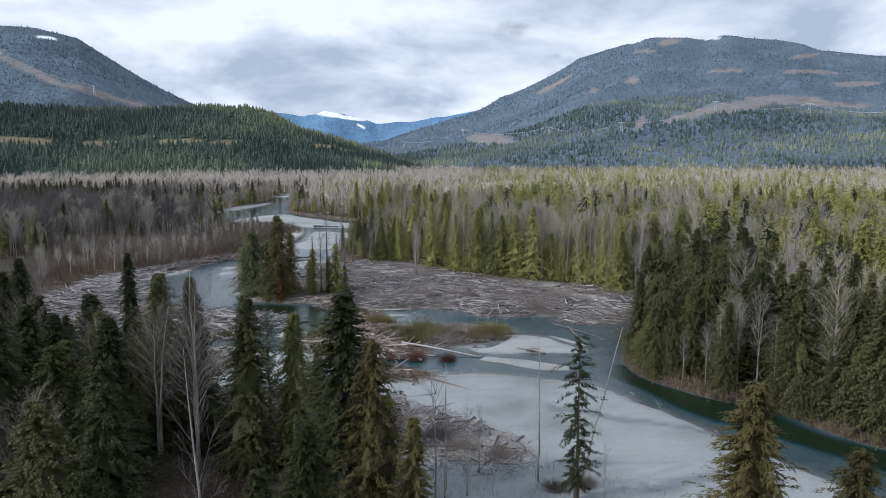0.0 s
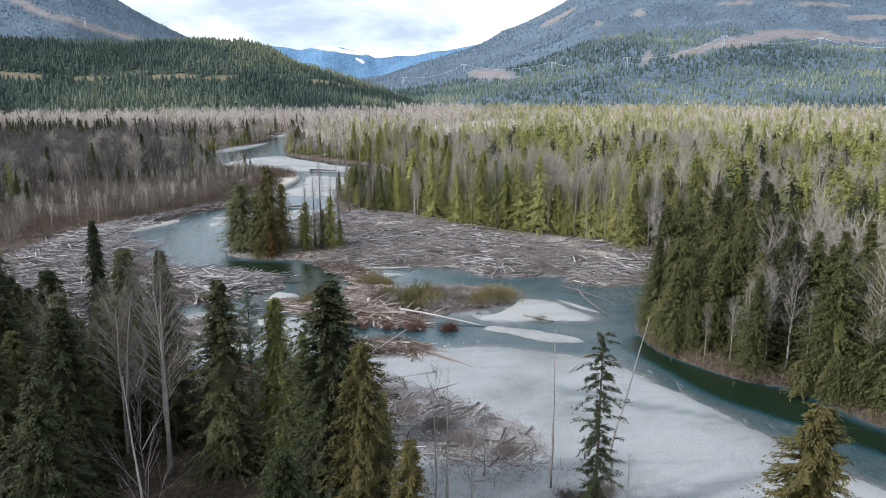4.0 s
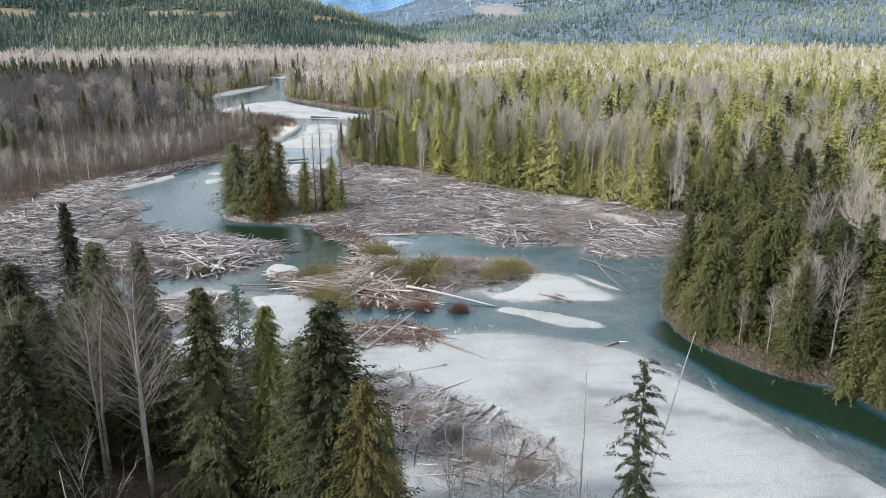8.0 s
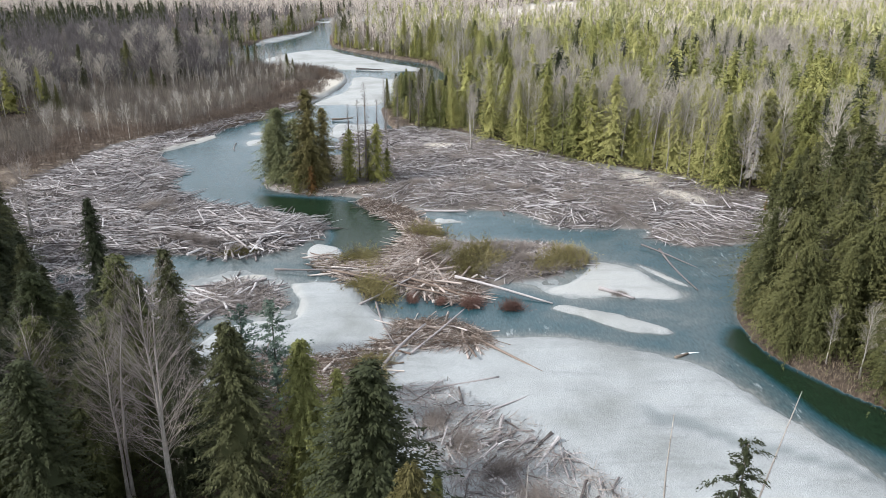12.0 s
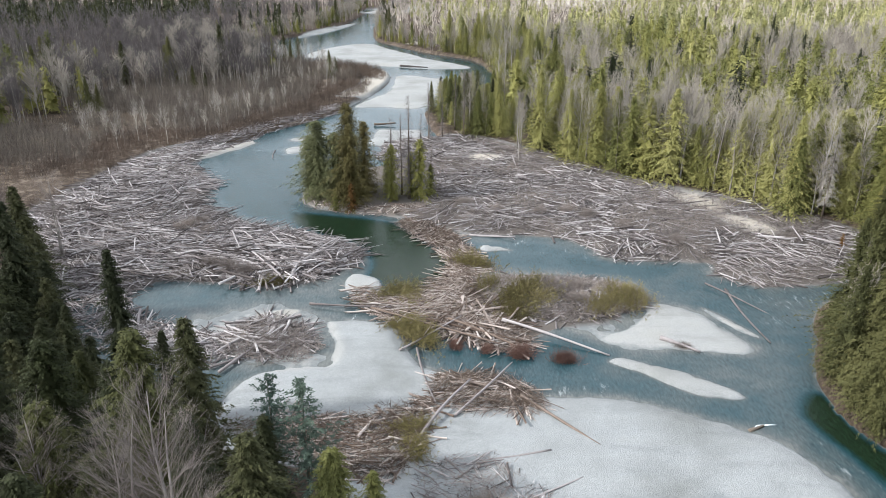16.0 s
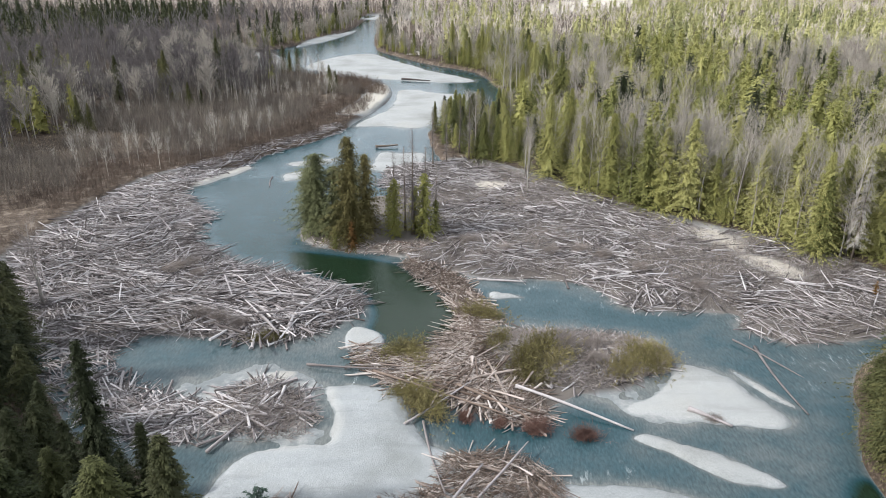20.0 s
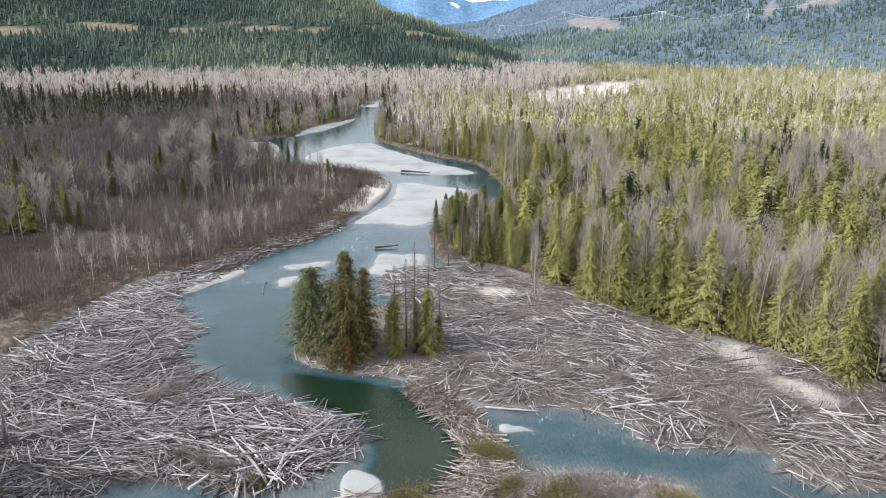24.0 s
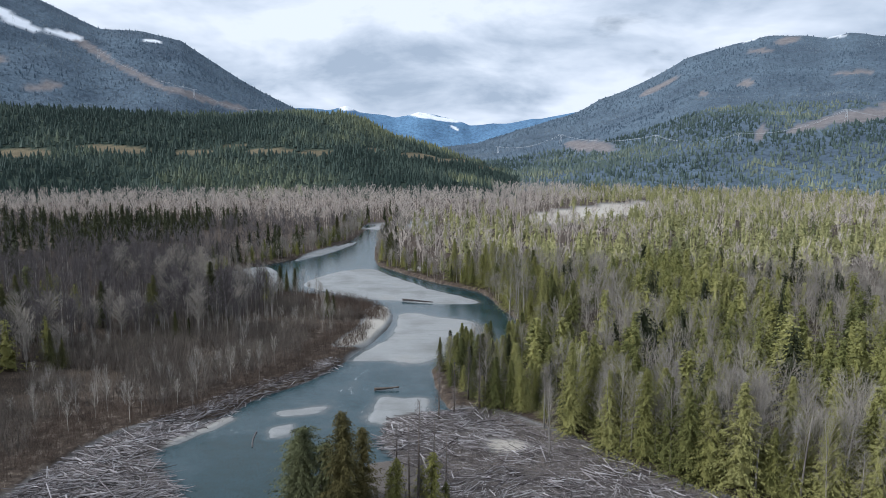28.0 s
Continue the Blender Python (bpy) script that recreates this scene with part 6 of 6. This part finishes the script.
grey = [conifer_tree("dead_conifer", "pale grey dead conifer with feathery bare boughs", 26, 4.4, PALE_TWIG, 0.4, 0.16, 0.7, 257 + k, 130, 26, 1.1, "dead forest edge conifers", core=0.02, slim=0.04) for k in range(2)]
plant(grey, [(46, 314, 1.0, 0.9), (78, 286, 0.95, 0.85), (54.8, 310.6, 1.15, 0.8), (100, 256, 1.05, 0.8), (72, 306, 1.1, 0.8)])

# the wooded point and copses upstream
mid_cedar = [conifer_tree("cedar_tree", "olive-green cedar at the forest edge", 27, 6.6, BANK_CEDAR, 0.36, 0.01, 0.8 + 0.08 * k, 260 + k, 480, 19, 0.56, "forest edge conifers", core=0.32, slim=0.2) for k in range(5)]
mid_fir = [conifer_tree("fir_tree", "dark green fir at the forest edge", 29, 5.8, FIR, 0.34, 0.03, 0.85, 270 + k, 420, 18, 0.58, "forest edge conifers", core=0.32, slim=0.19) for k in range(3)]
mid_bare = [bare_tree("alder_tree", "pale leafless alder at the forest edge", 27, 3.7, 280 + k, 46, 7, 7, 0.85, 0.24 + 0.06 * k, "forest edge alders", 1, TWIG_WARM, 0.85) for k in range(4)]

p = np.concatenate([sprinkle(-20, 200, 60, 640, 6.4), sprinkle(-20, 130, 120, 420, 9.0)])
c = inside(CORRIDOR, p[:, 0], p[:, 1], 80)
east = p[:, 0] > np.interp(p[:, 1], [60, 160, 250, 350, 420, 500, 640], [90, 60, 80, -8, -12, 10, -40])
p = p[east & (c < -2.5) & (c > -25) & free_of_river(p[:, 0], p[:, 1], 3) & in_view(p, 60, 620)]
kind = arng.random(len(p)) + 0.35 * fbm(p[:, 0], p[:, 1], 30, 3, 77)
bare_share = step(200, 270, p[:, 1]) * step(420, 330, p[:, 1]) * 0.28 + 0.08
rows = [[], [], []]
for (x, y), k, b in zip(p, kind, bare_share):
    s = float(0.3 + 0.4 * arng.random()) if arng.random() < 0.2 else float(0.62 + 0.52 * arng.random())
    if x < 45 and 340 < y < 470:
        s *= 0.62
    bare = k > 1 - b
    rows[2 if bare else (1 if k > 0.97 - b else 0)].append((x, y, s, float(1.1 + 0.4 * arng.random()) if s > 0.7 else 1.5))
# built like mid_cedar; only the foliage colour has sunlight put in
sunny = [conifer_tree("red_cedar_tree", "yellow-green cedar at the forest edge, sunlight put into its colour", 27, 6.6, LIT_CEDAR, 0.36, 0.01, 0.8 + 0.08 * k, 265 + k, 480, 19, 0.56, "forest edge conifers", core=0.32, slim=0.2) for k in range(4)]
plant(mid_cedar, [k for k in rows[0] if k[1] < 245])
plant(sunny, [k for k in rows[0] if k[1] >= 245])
plant(mid_fir, rows[1])
plant(mid_bare, rows[2])
for x, y, s in ((-14, 394, 0.52), (2, 366, 0.85), (6, 372, 0.7), (-2, 374, 0.6), (-176, 660, 0.8), (-64, 700, 0.8), (-60, 682, 0.9), (-74, 780, 0.9), (-60, 720, 0.85), (-124, 850, 0.9), (-126, 870, 0.8), (-128, 830, 0.9), (70, 166, 0.66), (68, 176, 0.8), (74, 182, 0.85)):
    copy_of(mid_cedar[int(arng.integers(0, 5))] if x > -20 or arng.random() < 0.8 else mid_fir[int(arng.integers(0, 3))], put(None, x, y, s * (1.4 if x < -100 and y < 560 else 1.2), float(arng.random() * 360), 0.85))
for x, y, s in ((70, 292, 1.05), (92, 266, 1.0), (86, 280, 1.1), (37, 319, 0.95), (110, 262, 1.1), (96, 290, 1.15), (66, 300, 1.1), (58, 306, 0.95), (20, 314, 0.8), (37, 317, 0.92), (21, 496, 1.3), (28, 488, 1.25), (25, 500, 1.2), (24, 478, 1.1), (-103, 478, 0.8), (62, 296, 1.0), (70, 290, 1.1), (82, 278, 1.0), (90, 268, 1.1), (75, 289, 0.9), (41, 316, 1.1), (21, 335, 0.75), (3, 356, 0.9), (79, 284, 1.25), (60, 296, 1.0), (52, 303, 0.9), (-150, 548, 0.8), (-158, 552, 0.75), (-134, 546, 0.8), (-144, 538, 0.85), (-126, 548, 0.7), (-164, 545, 0.8), (-152, 530, 0.85), (-100, 540, 0.6), (-90, 530, 0.55), (-84, 512, 0.5), (-128, 540, 0.7), (-120, 530, 0.75), (-140, 545, 0.7), (74, 151, 0.5), (79, 147, 0.7), (83, 146, 0.8), (71, 156, 0.4), (86, 144, 0.6), (76, 149, 0.65), (103, 221, 1.3), (-10, 385, 0.6), (8, 362, 0.8)):
    copy_of(mid_bare[int(arng.integers(0, 4))], put(None, x, y, s, float(arng.random() * 360)))


for x, y, h in ((-206, 430, 27), (-200, 437, 21), (-210, 436, 24), (-169, 389, 17), (-166, 392, 13), (-138, 488, 30), (-134, 492, 22), (-162, 472, 25), (-166, 476, 20), (-136, 433, 15), (-131, 436, 11), (-117, 552, 18), (-112, 548, 15), (-108, 553, 17),
                (-76, 486, 15.5), (-73, 488, 12), (-225, 448, 23), (-118, 453, 8), (-152, 452, 20), (-182, 458, 24), (-232, 470, 25)):
    copy_of(mid_cedar[int(arng.integers(0, 5))], put(None, x, y, h / 27 * 1.25, float(arng.random() * 360), 0.8))
grey_alder = [bare_tree("alder_tree", "grey leafless alder with a pale trunk", 22, 4.6, 290 + k, 44, 7, 6, 1.7, 0.34, "western alders", 1, TWIG_WARM if k % 2 else SHADED_ALDER_TWIG, 0.85) for k in range(4)]
p = sprinkle(-260, -96, 330, 600, 11.0)
edge_x = np.interp(p[:, 1], [330, 370, 416, 438, 480, 520, 545, 600], [-186, -184, -174, -116, -106, -118, -172, -184])
p = p[(p[:, 0] < edge_x + 4) & (p[:, 0] > edge_x - 62) & free_of_river(p[:, 0], p[:, 1], 3)]
plant(grey_alder, [(x, y, float(0.65 + 0.5 * arng.random()), float(0.9 + 0.4 * arng.random())) for x, y in p])


# shrubs among the driftwood
def shrub(name, label, mat, h, r, seed, leafy):
    rng = np.random.default_rng(seed)
    ob = thing(name, label, "shrub", "riverbed shrubs")
    n = 420
    az, el = rng.random(n) * 6.28, rng.uniform(0.25, 1.35, n)
    way = np.stack([np.cos(az) * np.cos(el), np.sin(az) * np.cos(el), np.sin(el)], -1)
    start = np.column_stack([rng.normal(0, r * 0.5, n) * 1.3, rng.normal(0, r * 0.5, n) * 0.8, np.zeros(n)])
    ln = h * (0.3 + 0.75 * rng.random(n) ** 1.5)
    tagged(part("thicket", mesh("thicket", *spikes(start, way, ln, np.full(n, 0.03)), BRUSH if leafy else mat), ob), kind="stuff")
    m = 3000 if leafy else 1500
    k = rng.integers(0, n, m)
    q = start[k] + way[k] * (ln[k] * (0.25 + 0.75 * rng.random(m)))[:, None] + rng.normal(0, 0.12, (m, 3))
    q[:, 2] = np.maximum(q[:, 2], 0.05)
    droop = unit(way[k] + rng.normal(0, 0.5, (m, 3)) - np.array([0, 0, 0.5 if leafy else 0.0]))
    tagged(part("foliage" if leafy else "spray", mesh("foliage", *spikes(q, droop, (0.3 if leafy else 0.5) + 0.5 * rng.random(m), np.full(m, 0.045 if leafy else 0.018)), mat), ob), kind="stuff")
    return ob


green = shrub("shrub", "yellow-olive willow shrub growing through driftwood", WILLOW, 3.8, 3.2, 301, True)
spots = [(6, 214, 0.9), (14, 210, 1.1), (11, 204, 1.0), (35, 207, 1.0), (31, 204, 1.0), (-14, 209, 1.0), (-11, 206, 0.9), (-10, 192, 1.0), (-7, 190, 1.0), (-12, 195, 0.8), (-8, 160, 0.7), (-7, 155, 0.75), (3, 226, 0.9), (16, 206, 1.2), (38, 209, 0.9), (-43, 214, 0.7)]
green.matrix_basis = put(None, 12, 200, 1.0)
for x, y, s in spots:
    copy_of(green, put(None, x, y, s, float(arng.random() * 360), 1, max(0.1, float(level(x, y)[0]))) @ Matrix.Diagonal((1.3, 0.7 + 0.3 * float(arng.random()), 0.8 + 0.7 * float(arng.random()), 1)))
red = shrub("shrub", "reddish-brown leafless shrub at the water's edge", RED_BRUSH, 2.4, 1.5, 302, False)
red.matrix_basis = put(None, 19.5, 182.5, 1.1, 0, 1, 0.05)
for x, y, s in ((11.5, 184, 1.2), (-1, 187, 0.8), (5, 185.5, 0.7)):
    copy_of(red, put(None, x, y, s, float(arng.random() * 360), 1, 0.05))
brown = shrub("shrub", "brown leafless shrub growing through driftwood", MAT_BRUSH, 2.6, 2.2, 303, False)
brown.matrix_basis = put(None, 43.4, 188, 0.55)
for x, y, s in ((-75, 246, 1.6), (-72, 250, 1.4), (-68, 243, 1.2), (-55, 220, 1.3), (-50, 218, 1.2), (-46, 217, 1.0), (-60, 222, 1.1), (25, 206, 1.2), (20, 212, 1.2), (26, 212, 1.1), (-38, 187, 1.0), (-33, 186, 0.9), (30, 262, 1.3), (36, 258, 1.4), (22, 260, 1.3), (10, 262, 1.2), (44, 250, 1.2), (56, 240, 1.2), (0, 268, 1.2), (7, 136, 1.4), (12, 130, 1.5), (3, 142, 1.3), (16, 124, 1.5), (22, 120, 1.3), (28, 105, 1.0), (33, 106, 1.0)):
    raised = max(0.05, float(level(x, y)[0])) + (1.1 if y > 200 and s > 1.05 else 0.0)
    copy_of(brown, put(None, x, y, s * 0.72, float(arng.random() * 360), 1, raised))


# ---------------------------------------------------------------- power line on the hills
def box_bar(a, b, w):
    return tube(np.array([a, (np.array(a) + np.array(b)) / 2, b]), np.full(3, w), 4)


def tower(seed):
    t = thing("transmission_tower", "steel lattice transmission tower on the hillside", "tower", "transmission towers")
    for sx in (-1, 1):
        for sy in (-1, 1):
            part("leg", mesh("leg", *box_bar((sx * 4, sy * 3, -3), (sx * 1.2, sy * 0.8, 34), 0.4), STEEL), t)
    for z in (8, 17, 26):
        k = 4 - 2.8 * z / 34
        part("brace", mesh("brace", *joined([box_bar((-k, 0, z), (k, 0, z + 7), 0.25), box_bar((k, 0, z), (-k, 0, z + 7), 0.25)]), STEEL), t)
    part("crossarm", mesh("crossarm", *box_bar((-11, 0, 33), (11, 0, 33), 0.55), STEEL), t)
    return t


def bearing(az, el, r):
    a, e = radians(az), radians(el)
    return np.array([HUB[0] + r * math.sin(a), HUB[1] + r * math.cos(a), HUB[2] + r * math.tan(e)])


def slope_height(slope, x, y):
    az, t, X, Y, Z = slope[:5]
    a = math.degrees(math.atan2(x - HUB[0], y - HUB[1]))
    r = math.hypot(x - HUB[0], y - HUB[1])
    i = int(np.clip((a - az[0]) / (az[1] - az[0]), 0, len(az) - 1))
    return float(np.interp((r - slope[7]) / (slope[8] - slope[7]), t, Z[:, i]))


first, tops = None, {"east": [], "west": []}
for where, slope, az, r in (("east", east_slope, 3.0, 0.2), ("east", east_slope, 7.8, 1.14), ("east", east_slope, 14.8, 1.19), ("east", east_slope, 20.6, 1.3), ("east", east_slope, 27.3, 2.9), ("east", east_slope, 33.5, 2.6), ("east", east_slope, 40.0, 2.0),
                            ("west", west_slope, -31.0, 8.6), ("west", west_slope, -26.0, 6.6), ("west", west_slope, -19.8, 4.24), ("west", west_slope, -15.5, 2.9)):
    spans = [bearing(az, 0, k) for k in np.linspace(slope[7] + 100, slope[8] - 100, 80)]
    heights = [slope_height(slope, k[0], k[1]) for k in spans]
    q, z = min(zip(spans, heights), key=lambda k: abs(math.degrees(math.atan2(k[1] + 30 - HUB[2], math.hypot(k[0][0] - HUB[0], k[0][1] - HUB[1]))) - r))
    m = pose(q[0], q[1], z, 0, 0, -az)
    if first is None:
        first = tower(1)
        first.matrix_basis = m
    else:
        copy_of(first, m)
    tops[where].append(np.array([q[0], q[1], z + 33]))
for where, line in tops.items():
    wires = thing("power_line", "pale power cables strung between steel towers", "cable")
    for off in (-8, 8):
        for a, b in zip(line, line[1:]):
            s = np.linspace(0, 1, 24)[:, None]
            path = a + (b - a) * s
            path[:, 2] -= 22 * 4 * s[:, 0] * (1 - s[:, 0])
            path += np.array([off * 0.7, off * 0.7, 0])
            part("cable", mesh("cable", *tube(path, np.full(24, 0.2), 4), STEEL), wires)
